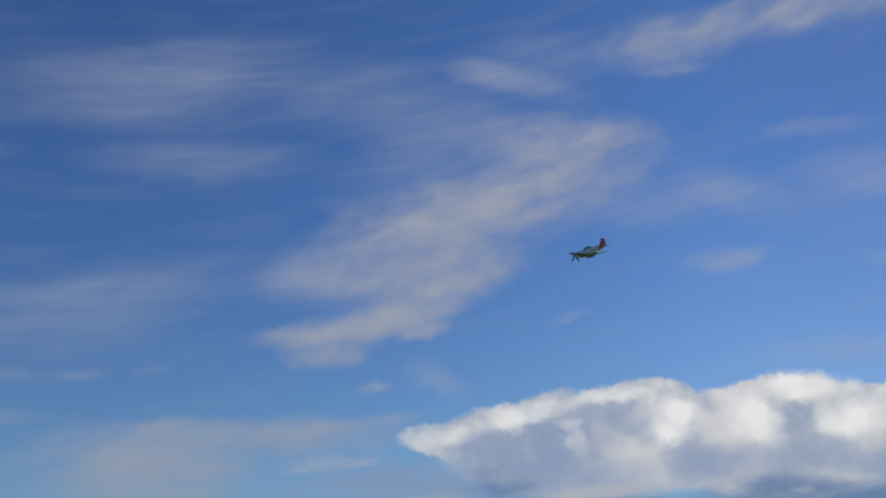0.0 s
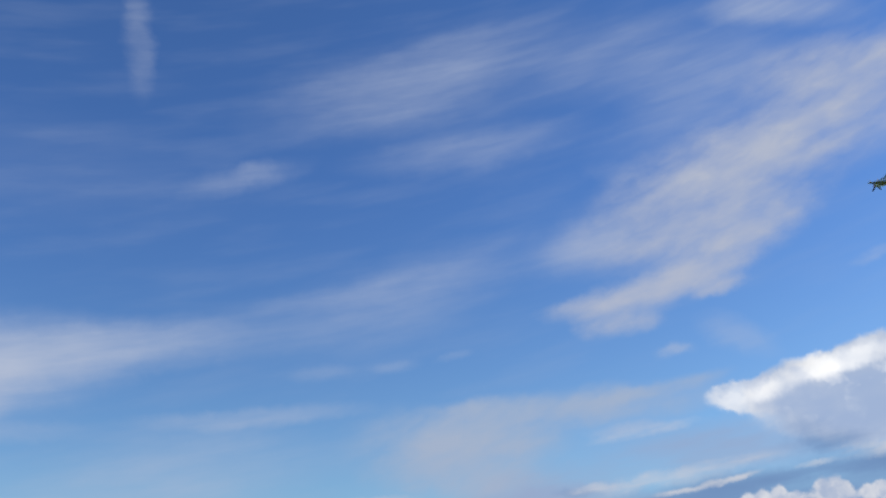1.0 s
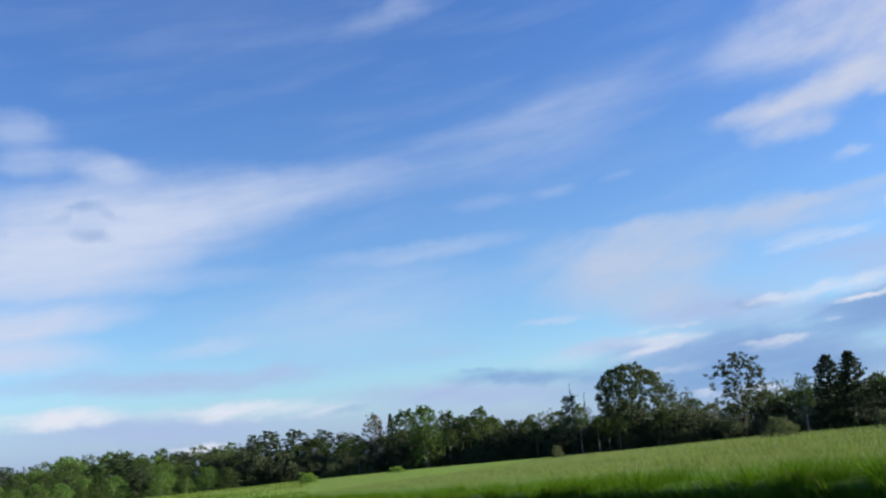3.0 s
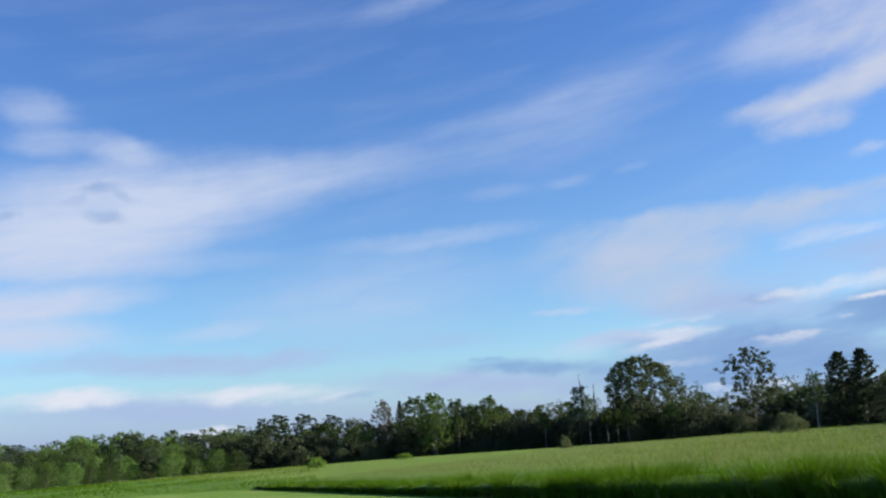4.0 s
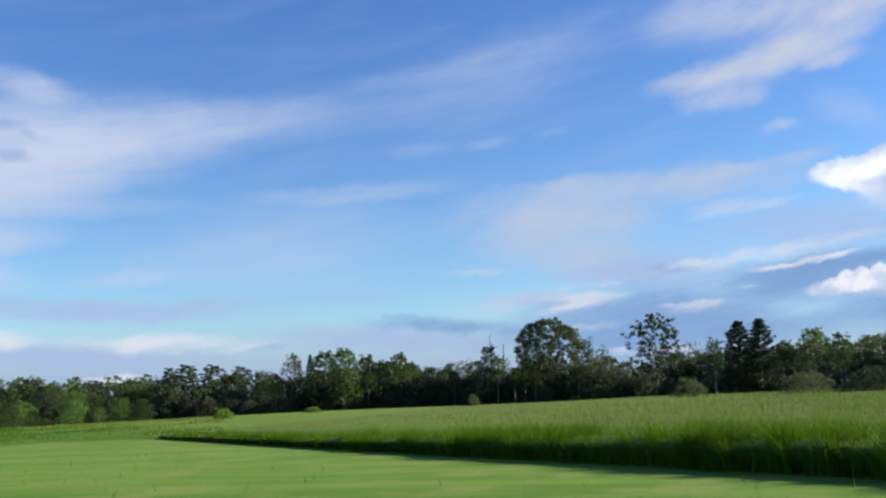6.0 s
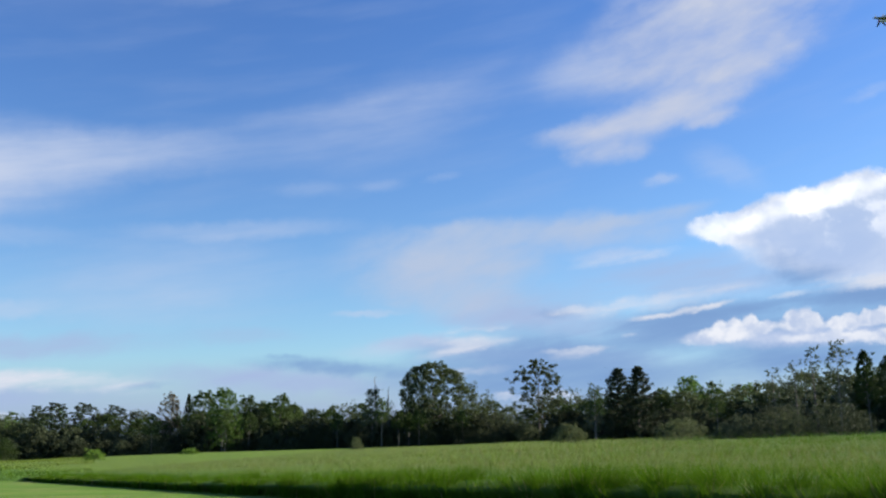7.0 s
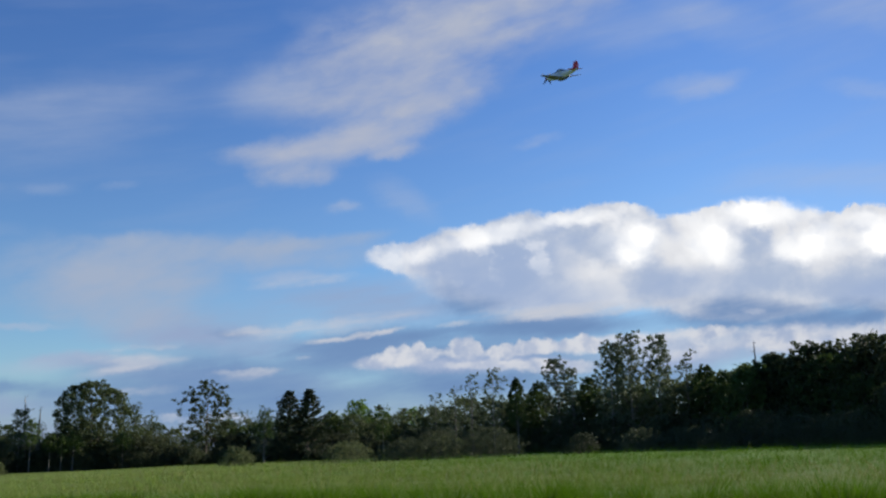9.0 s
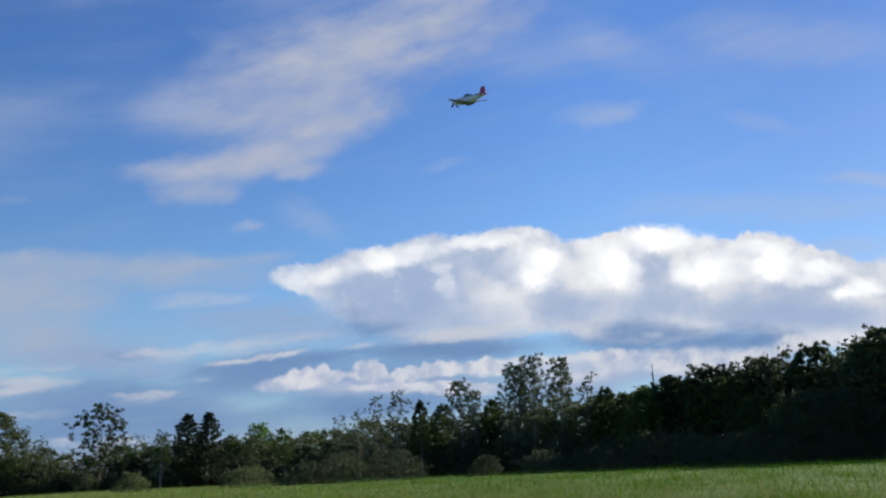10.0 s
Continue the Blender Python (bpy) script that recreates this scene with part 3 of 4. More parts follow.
def build_ground():
    rings = np.concatenate([[0.0], np.geomspace(2.0, 4600.0, 90)])
    n = 144
    a = np.linspace(0, 2 * np.pi, n, endpoint=False)
    x, y = np.outer(rings[1:], np.sin(a)), np.outer(rings[1:], np.cos(a))
    z = ground_height(x, y)
    verts = [(0, 0, float(ground_height(0, 0)))] + list(zip(x.ravel(), y.ravel(), z.ravel()))
    faces = [(0, 1 + (i + 1) % n, 1 + i) for i in range(n)]
    for k in range(len(rings) - 2):
        for i in range(n):
            j = (i + 1) % n
            faces.append((1 + k * n + i, 1 + k * n + j, 1 + (k + 1) * n + j, 1 + (k + 1) * n + i))
    ob = new("ground", shape("ground", verts, faces, TURF, True))
    tagged(ob, "mown bright green grass field rising gently to the woods", "ground", kind="structure")


build_ground()


def meadow_edge(x):
    """The straight edge along which the field was mown."""
    return 19.0 + 1.2 * meadow_height(x) - 1.045 * x


def meadow_height(x):
    """Share of its full height to which the meadow has grown: shorter towards the western corner."""
    return np.interp(x, (-22.5, -11.0, -5.0, 0.0, 3.0), (0.30, 0.50, 0.75, 0.95, 1.0))


def in_meadow(x, y):
    return (y > meadow_edge(x)) & (x > -22.5)


def blades(pts, height, width, lean, rng, falls=None):
    """Bent blades of grass: five corners and three triangles each."""
    n = len(pts)
    h = height * rng.uniform(0.60, 1.18, n)
    w = width * rng.uniform(0.6, 1.3, n)
    face = rng.uniform(0, 2 * np.pi, n)
    fall = rng.uniform(0, 2 * np.pi, n) if falls is None else falls
    side = np.stack([np.cos(face), np.sin(face), 0 * face], 1) * w[:, None] / 2
    bend = np.stack([np.cos(fall), np.sin(fall), 0 * fall], 1) * (h * lean * rng.uniform(0.2, 1.0, n))[:, None]
    up = np.stack([0 * h, 0 * h, h], 1)
    v = np.stack([pts - side, pts + side, pts + 0.55 * up + 0.3 * bend - 0.8 * side,
                  pts + 0.55 * up + 0.3 * bend + 0.8 * side, pts + up + bend], 1).reshape(-1, 3)
    base = 5 * np.arange(n)[:, None]
    t = np.concatenate([base + [0, 1, 3], base + [0, 3, 2], base + [2, 3, 4]], 1).reshape(-1, 3)
    return v, t


def scatter(near, far, left, right, per_metre, rng):
    """Points over a stretch of the field, between two distances and two bearings."""
    area = 0.5 * radians(right - left) * (far ** 2 - near ** 2)
    n = int(area * per_metre)
    r = np.sqrt(rng.uniform(near ** 2, far ** 2, n))
    a = np.radians(rng.uniform(left, right, n))
    return r * np.sin(a), r * np.cos(a)


def build_meadow():
    rng = np.random.default_rng(3)
    vs, ts, count = [], [], 0
    # a thick fringe along the mown edge, then the field, thinner with distance
    tufts, per = 760, 150
    a = np.repeat(rng.uniform(-31, 34, tufts), per) + rng.normal(0, 0.09, tufts * per)
    into = np.repeat(0.12 + rng.uniform(0, 1, tufts) ** 1.2 * 1.9, per) + rng.normal(0, 0.08, tufts * per)
    x = 0.6914 * a + 0.7225 * into
    y = 19.0 + 1.2 * meadow_height(0.6914 * a) - 0.7225 * a + 0.6914 * into
    tall = np.repeat(rng.uniform(0.66, 1.32, tufts), per) * meadow_height(x)
    falls = np.repeat(rng.uniform(0, 2 * np.pi, tufts), per) + rng.normal(0, 0.7, tufts * per)
    v, t = blades(np.stack([x, y, ground_height(x, y)], 1), 0.74 * tall, 0.017, 0.8, rng, falls)
    vs.append(v), ts.append(t + count)
    count += len(v)
    sets = []
    for near, far, dense, height, width in ((11, 26, 170, 0.72, 0.016), (26, 42, 85, 0.67, 0.024),
                                            (42, 75, 32, 0.65, 0.040), (75, 175, 7.0, 0.62, 0.075)):
        x, y = scatter(near, far, -32, 62, dense, rng)
        keep = in_meadow(x, y)
        sets.append((x[keep], y[keep], height, width))
    # taller stalks with seed heads
    x, y = scatter(14, 90, -32, 62, 1.6, rng)
    keep = in_meadow(x, y - 1.5)
    sets.append((x[keep], y[keep], 0.98, 0.022))
    for x, y, height, width in sets:
        keep = x > -22.5
        x, y = x[keep], y[keep]
        tuft = np.sin(x * 0.9 + 1.3 * np.sin(y * 0.7)) * np.sin(y * 1.1 + 1.7 * np.sin(x * 0.6)) + 0.5 * np.sin(x * 2.9 + y * 2.3)
        v, t = blades(np.stack([x, y, ground_height(x, y)], 1), height * meadow_height(x) * (1 + 0.26 * tuft), width, 0.85, rng)
        vs.append(v), ts.append(t + count)
        count += len(v)
    ob = new("meadow_grass", tri_mesh("meadow_grass", np.concatenate(vs), np.concatenate(ts), BLADES))
    tagged(ob, "tall uncut green meadow grass with straw seed heads", "grass", kind="stuff")
    # the matted lower stalks, a dense layer under the blade tips
    step = np.concatenate([[0.75, 0.05, 0.3], np.geomspace(0.8, 200.0, 64)])
    xs = np.concatenate([np.linspace(-22.5, 20.0, 190), np.linspace(20.8, 112.0, 110)])
    verts, faces = [], []
    for k, s in enumerate(step):
        for x in xs:
            y = float(meadow_edge(x)) + 1.3 * s
            g, hs = float(ground_height(x, y)), float(meadow_height(x))
            wob = noise.noise((x * 0.9, y * 0.9, 2.0)) * 0.10
            verts.append((x, y, g - 0.02 if k == 0 else g + hs * (min(0.57, 0.33 + 0.08 * k) + 0.5 * wob * min(1.0, 0.3 * k))))
    n = len(xs)
    for k in range(len(step) - 1):
        for i in range(n - 1):
            faces.append((k * n + i, k * n + i + 1, (k + 1) * n + i + 1, (k + 1) * n + i))
    ob = new("meadow_thatch", shape("meadow_thatch", verts, faces, THATCH, True))
    tagged(ob, "dense matted green stalks of tall meadow grass", "grass", kind="stuff")
    # lower unmown grass beyond the western corner
    xs, ys = np.linspace(-120.0, -22.4, 120), np.linspace(14.0, 200.0, 170)
    verts, faces = [], []
    for y in ys:
        for x in xs:
            inside = max(min(y - 43.5 - 0.1 * (x + 22.5), 99.0), -27.0 - 0.12 * (y - 30.0) - x)
            k = min(1.0, max(0.0, (inside + 0.6) / 1.6))
            wob = noise.noise((x * 0.7, y * 0.7, 5.0)) * 0.04
            verts.append((x, y, float(ground_height(x, y)) - 0.05 + k * (0.19 + wob)))
    n = len(xs)
    for k in range(len(ys) - 1):
        for i in range(n - 1):
            faces.append((k * n + i, k * n + i + 1, (k + 1) * n + i + 1, (k + 1) * n + i))
    x, y = scatter(40, 150, -47, -24, 16.0, rng)
    inside = np.maximum(y - 43.5 - 0.1 * (x + 22.5), -27.0 - 0.12 * (y - 30.0) - x)
    keep = (x < -22.4) & (inside > 0.2)
    x, y = x[keep], y[keep]
    v, t = blades(np.stack([x, y, ground_height(x, y)], 1), 0.25 * (1 + 0.3 * np.sin(0.5 * x + np.sin(0.4 * y))), 0.035, 0.9, rng)
    ob = new("rough_blades", tri_mesh("rough_blades", v, t, ROUGH_BLADES))
    tagged(ob, "loose tips of uncut green grass beyond the mown strip", "grass", kind="stuff")
    ob = new("rough_grass", shape("rough_grass", verts, faces, ROUGH, True))
    tagged(ob, "uncut low green grass beyond the mown strip", "grass", kind="stuff")


def thatch_material(name, tan, k):
    m, t, b, o = material(name, 0.9)
    at = node(t, "ShaderNodeTexCoord").outputs["Object"]
    big, mid, small, fine = grain(t, at, 0.06, 4), grain(t, at, 0.7, 5), grain(t, at, 5.0, 5, 0.7), grain(t, at, 22.0, 4, 0.7)
    col = mix(t, spread(t, mid, 0.35, 0.65), (0.054 * k, 0.126 * k, 0.011 * k), (0.078 * k, 0.156 * k, 0.015 * k))
    col = mix(t, pale_drift(t, at), col, (0.120 * k, 0.200 * k, 0.030 * k))
    col = mix(t, calc(t, "MULTIPLY", meadow_patches(t, at), tan), col, mix(t, big, (0.135, 0.128, 0.040), (0.170, 0.140, 0.055)))
    col = mix(t, spread(t, small, 0.45, 0.7, 0.0, 0.5), col, (0.044, 0.090, 0.010))
    col = mix(t, spread(t, fine, 0.56, 0.70, 0.0, 0.8 * tan), col, (0.200, 0.190, 0.070))
    t.links.new(col, b.inputs["Base Color"])
    b.inputs["Specular IOR Level"].default_value = 0.1
    relief(t, b, calc(t, "ADD", small, fine), 1.0, 0.10)
    return m


ROUGH = thatch_material("rough_turf", 0.25, 1.15)
THATCH = thatch_material("matted_stalks", 0.36, 0.90)
build_meadow()


def build_lawn():
    rng = np.random.default_rng(5)
    vs, ts, count = [], [], 0
    for near, far, dense, height, width in ((10, 34, 0.45, 0.15, 0.012),):
        x, y = scatter(near, far, -46, 30, dense, rng)
        keep = ~in_meadow(x, y)
        x, y = x[keep], y[keep]
        v, t = blades(np.stack([x, y, ground_height(x, y)], 1), height, width, 0.9, rng)
        vs.append(v), ts.append(t + count)
        count += len(v)
    ob = new("mown_grass", tri_mesh("mown_grass", np.concatenate(vs), np.concatenate(ts), LAWN))
    tagged(ob, "short mown bright green grass with a few missed stalks", "grass", kind="stuff")


build_lawn()


# ---------------------------------------------------------------- trees
def tube(path, radii, sides=6):
    """A tapered limb along a line of points."""
    verts, faces = [], []
    for k, p in enumerate(path):
        q = path[min(k + 1, len(path) - 1)] - path[max(k - 1, 0)]
        q = q.normalized() if q.length > 1e-6 else Vector((0, 0, 1))
        u = q.orthogonal().normalized()
        w = q.cross(u)
        for i in range(sides):
            a = 2 * math.pi * i / sides
            verts.append(p + (u * math.cos(a) + w * math.sin(a)) * radii[k])
    for k in range(len(path) - 1):
        for i in range(sides):
            j = (i + 1) % sides
            faces.append((k * sides + i, k * sides + j, (k + 1) * sides + j, (k + 1) * sides + i))
    return verts, faces


def joined(pieces):
    verts, faces = [], []
    for v, f in pieces:
        n = len(verts)
        verts += v
        faces += [tuple(i + n for i in g) for g in f]
    return verts, faces


def leaves(centres, spreads, per, size, rng):
    """Clumps of small folded leaf sprays round the given points."""
    c = np.repeat(np.asarray(centres), per, 0)
    s = np.repeat(np.asarray(spreads), per, 0)
    p = rng.normal(0, 1, (len(c), 3))
    p /= np.maximum(np.linalg.norm(p, axis=1, keepdims=True), 1e-6)
    p = c + p * s * (rng.uniform(0, 1, (len(c), 1)) ** 0.45)
    u = rng.normal(0, 1, (len(c), 3))
    u /= np.linalg.norm(u, axis=1, keepdims=True)
    w = np.cross(u, rng.normal(0, 1, (len(c), 3)))
    w /= np.maximum(np.linalg.norm(w, axis=1, keepdims=True), 1e-6)
    k = size * rng.uniform(0.55, 1.35, (len(c), 1))
    v = np.stack([p - u * k, p - w * k * 0.5, p + u * k, p + w * k * 0.5 + np.cross(u, w) * k * 0.25], 1).reshape(-1, 3)
    b = 4 * np.arange(len(c))[:, None]
    t = np.concatenate([b + [0, 1, 2], b + [0, 2, 3]], 1).reshape(-1, 3)
    return v, t


# kind: foliage, bark, crown base, limbs, lift of the limbs, clumps in the crown, leaves a clump, leaf size, clump size, outline, label, category
KINDS = {
    "broad": ("green", BARK, 0.06, 24, 38, 380, 17, 0.145, 0.150, "oval", "leafy green deciduous tree at the edge of the woods", "tree"),
    "oak": ("dark", BARK, 0.10, 34, 36, 660, 23, 0.145, 0.112, "round", "large round-crowned deciduous tree with dark green leaves", "tree"),
    "aspen": ("pale", PALE_BARK, 0.14, 30, 52, 360, 12, 0.115, 0.17, "column", "tall slender aspen with pale grey-green leaves", "tree"),
    "lightaspen": ("light", PALE_BARK, 0.10, 28, 50, 360, 17, 0.145, 0.140, "oval", "tall light green aspen with a pale trunk", "tree"),
    "wispy": ("pale", GREY_BARK, 0.15, 22, 62, 70, 10, 0.12, 0.24, "column", "thin half-bare young tree with sparse grey-green leaves", "tree"),
    "birch": ("pale", PALE_BARK, 0.25, 24, 58, 80, 11, 0.13, 0.20, "oval", "sparse birch with a pale leaning trunk", "tree"),
    "sparse": ("dark", BARK, 0.34, 34, 50, 130, 20, 0.14, 0.120, "round", "open-crowned tree with dark leaf clumps and gaps of sky", "tree"),
    "pine": ("needle", BARK, 0.28, 34, 14, 110, 26, 0.14, 0.22, "plates", "dark white pine with flat layered boughs", "tree"),
    "twin": ("needle", BARK, 0.06, 120, 24, 70, 17, 0.14, 0.125, "cone", "dark green pine with a ragged pointed top", "tree"),
    "spruce": ("needle", BARK, 0.06, 90, 6, 40, 18, 0.13, 0.15, "cone", "dark narrow spruce with a pointed top", "tree"),
    "blossom": ("tan", BARK, 0.20, 26, 45, 260, 15, 0.12, 0.15, "oval", "tree with pale tan young leaves", "tree"),
    "stem": ("green", STEM_BARK, 0.55, 16, 55, 120, 13, 0.12, 0.20, "oval", "slim young tree with a bare pale trunk and high crown", "tree"),
    "snag": (None, DEAD_WOOD, 0.55, 9, 50, 0, 0, 0, 0, "column", "bare grey dead tree trunk with short broken limbs", "tree"),
    "bush": ("grey", BARK, 0.02, 24, 45, 300, 20, 0.085, 0.13, "dome", "rounded grey-green bush at the edge of the field", "bush"),
    "greybush": ("grey", BARK, 0.02, 24, 40, 320, 20, 0.085, 0.115, "dome", "wide low grey-green willow bush in the grass", "bush"),
    # its leaf colour carries the shade that the woods cast on it
    "shadedbush": ("dim", BARK, 0.02, 24, 42, 320, 18, 0.090, 0.115, "dome", "grey-green willow bush coloured dark for tree shade at the foot of the woods", "bush"),
    "smallbush": ("grey", BARK, 0.02, 14, 50, 60, 24, 0.08, 0.26, "dome", "small grey-green bush in the field", "bush"),
    "brightbush": ("bright", BARK, 0.02, 16, 50, 70, 26, 0.08, 0.26, "dome", "small bright yellow-green bush in the field", "bush"),
    "under": ("under", BARK, 0.02, 14, 50, 240, 17, 0.135, 0.145, "dome", "dark undergrowth shrub under the trees", "bush"),
    "shade": ("shade", BARK, 0.05, 20, 38, 300, 15, 0.170, 0.170, "oval", "dark leafy tree in the shade of the woods", "tree"),
}
seed = [10]


def reach(outline, f):
    """How far the crown goes out at the share f of its height."""
    if outline == "cone":
        return 0.05 + 0.95 * (1.0 - f) ** 0.68
    if outline == "plates":
        return (0.50 + 0.20 * math.sin(f * 11.0 + 1.0)) if f < 0.45 else 0.95 * math.sqrt(max(0.10, 1.0 - ((f - 0.68) / 0.36) ** 2))
    if outline == "column":
        return math.sin(math.pi * min(1.0, 0.25 + 0.62 * f)) ** 0.6
    if outline == "dome":
        return math.sqrt(max(0.05, 1.0 - f * f))
    if outline == "round":
        return 0.62 + 0.38 * math.sin(math.pi * min(0.5, f)) if f < 0.55 else math.sqrt(max(0.10, 1.0 - ((f - 0.55) / 0.47) ** 2))
    return math.sqrt(max(0.05, 1.0 - (1.45 * f - 0.47) ** 2))


def tree_meshes(kind, height, half, lean=0.0):
    foliage, wood, base, limbs, lift, clumps, per, size, clump, outline, label, category = KINDS[kind]
    seed[0] += 1
    rng = np.random.default_rng(seed[0])
    bush = outline == "dome"
    top = height * (0.45 if bush else 0.95)
    r0 = max(0.02, 0.011 * height) * (0.5 if bush else 2.8 if kind == "snag" else 1.0)
    sway = rng.uniform(-1, 1, 2) * 0.03 * height
    sway[0] += lean * height
    spine = [Vector((sway[0] * s * s, sway[1] * s * s, top * s)) for s in np.linspace(0, 1, 8)]
    pieces = [tube(spine, [r0 * (1.25 - s * 1.18) for s in np.linspace(0, 1, 8)], 7)]
    centres, spreads = [], []
    rad = max(0.20, clump * half)
    flatten = 0.40 if outline == "plates" else 0.42 if outline == "cone" else 0.8
    # uneven lobes, so that no crown is a smooth body
    bumps = rng.uniform(-1, 1, (7, 3))
    bumps /= np.linalg.norm(bumps, axis=1, keepdims=True)
    swell = rng.uniform(-0.22, 0.30, 7)

    def lobe(a, f):
        d = np.array((math.cos(a), math.sin(a), 2.2 * f - 1.1))
        d /= np.linalg.norm(d)
        return 1.0 + float(np.sum(swell * np.clip(bumps @ d, 0, 1) ** 3))

    def axis(z):
        s = min(1.0, z / height)
        return Vector((sway[0] * s * s, sway[1] * s * s, z))

    for i in range(limbs):
        f = (i + rng.uniform(0, 0.9)) / limbs
        a = i * 2.39996 + rng.uniform(-0.4, 0.4)
        out = half * reach(outline, f) * lobe(a, f) * (rng.uniform(0.40, 1.12) if outline == "cone" else rng.uniform(0.60, 0.98))
        if bush:
            start = Vector((0, 0, 0.05))
            end = Vector((math.cos(a) * out, math.sin(a) * out, height * f * 0.92))
        else:
            end_z = height * (base + (1 - base) * f) * 0.97
            drop = min(out * math.tan(radians(lift + rng.uniform(-10, 10))) * 0.6, end_z * 0.55)
            start = axis(max(0.1 * height, end_z - drop))
            end = axis(end_z) + Vector((math.cos(a) * out, math.sin(a) * out, 0))
        bow = Vector((0, 0, 0.06 * out * (-1 if lift > 20 else 1)))
        line = [start, start.lerp(end, 0.4) + bow, start.lerp(end, 0.75) + bow * 0.6, end]
        rl = max(0.010, r0 * 0.36 * (1 - 0.75 * f))
        pieces.append(tube(line, [rl, rl * 0.7, rl * 0.45, rl * 0.15], 4))
        if outline in ("cone", "plates") and per:
            for q in (0.35, 0.55, 0.75, 0.92, 1.0):
                p = start.lerp(end, q)
                centres.append((p.x, p.y, p.z))
                g = rad * rng.uniform(0.6, 1.0) * (1.1 - 0.45 * q)
                spreads.append((g, g, g * flatten))
        for k in range(3):
            q = rng.uniform(0.4, 1.0)
            p = start.lerp(end, q)
            tip = p + Vector(rng.normal(0, 0.22, 3) * half) + Vector((0, 0, 0.12 * half))
            tip.z = max(0.05, min(tip.z, height * 0.99))
            pieces.append(tube([p, tip], [rl * 0.35, rl * 0.08], 3))
            if per and outline not in ("cone", "plates"):
                centres.append((tip.x, tip.y, tip.z))
                spreads.append((rad * 0.7, rad * 0.7, rad * 0.55))
    for k in range(clumps):
        f = rng.uniform(0, 1) ** 0.9
        a = rng.uniform(0, 2 * math.pi)
        out = half * reach(outline, f) * lobe(a, f) * rng.uniform(0.02, 1.0) ** 0.42
        z = height * (base + (1 - base) * f) * 0.97
        p = axis(z) + Vector((math.cos(a) * out, math.sin(a) * out, 0))
        g = rad * rng.uniform(0.55, 1.2) * (0.75 if f > 0.85 else 1.0)
        centres.append((p.x, p.y, max(0.12, z - 0.3 * g)))
        spreads.append((g, g, g * flatten))
    wood_mesh = shape("trunk", *joined(pieces), wood, True)
    crown = None
    if per:
        v, t = leaves(centres, spreads, per, size * min(1.4, max(0.75, height / 10)), rng)
        v[:, 2] = np.maximum(v[:, 2], 0.03)
        crown = tri_mesh("crown", v, t, LEAF[foliage])
    return wood_mesh, crown


def plant(kind, x, y, height, half, lean=0.0, group=""):
    label, category = KINDS[kind][10:12]
    thing = new("bush" if category == "bush" else "pine_tree" if KINDS[kind][0] == "needle" else "dead_tree" if kind == "snag" else "tree")
    thing.matrix_basis = pose(x, y, float(ground_height(x, y)) - 0.05)
    wood, crown = tree_meshes(kind, height, half, lean)
    part("stem" if category == "bush" else "trunk", wood, thing)
    if crown:
        part("crown", crown, thing)
    return tagged(thing, label, category, group or ("bushes along the field" if category == "bush" else "trees at the edge of the woods"))


plant("pine", -74.9, 147.0, 8.8, 1.37)
plant("pine", -73.9, 150.9, 9.4, 2.19)
plant("pine", -71.0, 154.5, 9.3, 2.42)
plant("pine", -65.7, 154.6, 8.6, 2.49)
plant("pine", -64.2, 159.6, 7.2, 1.43)
plant("pine", -62.7, 163.4, 7.3, 1.45)
plant("blossom", -54.7, 150.4, 9.8, 1.90)
plant("spruce", -52.8, 153.2, 9.8, 1.64)
plant("broad", -49.4, 150.1, 9.8, 2.81)
plant("lightaspen", -43.7, 143.5, 9.7, 2.85)
plant("broad", -42.4, 150.1, 8.7, 2.96)
plant("broad", -41.0, 154.7, 8.0, 2.09)
plant("broad", -36.8, 149.5, 8.8, 2.74)
plant("broad", -35.5, 154.0, 7.5, 1.88)
plant("broad", -33.2, 158.6, 6.5, 2.89)
plant("broad", -30.1, 157.1, 6.3, 2.66)
plant("wispy", -26.7, 152.7, 7.6, 1.84)
plant("aspen", -21.8, 146.4, 9.3, 1.49)
plant("snag", -21.2, 147.5, 11.4, 0.53)
plant("wispy", -19.4, 148.7, 7.5, 1.25)
plant("snag", -19.7, 148.7, 9.9, 0.45)
plant("oak", -12.5, 149.5, 13.2, 5.70)
plant("wispy", -8.8, 154.7, 12.1, 1.29)
plant("wispy", -6.9, 159.8, 10.7, 1.52)
plant("wispy", -4.4, 161.9, 9.2, 1.54)
plant("wispy", -5.6, 159.9, 8.6, 1.14)
plant("sparse", 3.6, 145.0, 12.6, 4.13)
plant("wispy", 8.1, 154.8, 8.8, 1.84)
plant("wispy", 9.9, 156.7, 8.7, 1.31)
plant("birch", 11.4, 139.5, 8.6, 2.00)
plant("twin", 14.9, 141.2, 11.0, 4.38)
plant("twin", 17.5, 138.9, 11.0, 4.32)
plant("broad", 22.3, 148.3, 7.9, 2.49)
# broad trees in the lighter aspen leaves, whose colour stands in for sun
plant("lightaspen", 28.3, 157.5, 10.0, 3.33)
plant("lightaspen", 31.6, 154.8, 8.3, 2.81)
plant("lightaspen", 40.1, 170.3, 9.1, 3.33)
plant("wispy", 34.3, 130.6, 9.6, 1.28)
plant("wispy", 36.2, 126.9, 10.3, 1.57)
plant("wispy", 37.8, 124.4, 11.7, 1.08)
plant("birch", 39.9, 121.6, 11.9, 1.98)
plant("broad", 43.3, 122.6, 10.7, 1.70)
plant("broad", 45.6, 119.6, 9.9, 2.43)
plant("aspen", 46.6, 114.9, 12.8, 1.90)
plant("wispy", 48.0, 114.4, 11.4, 1.18)
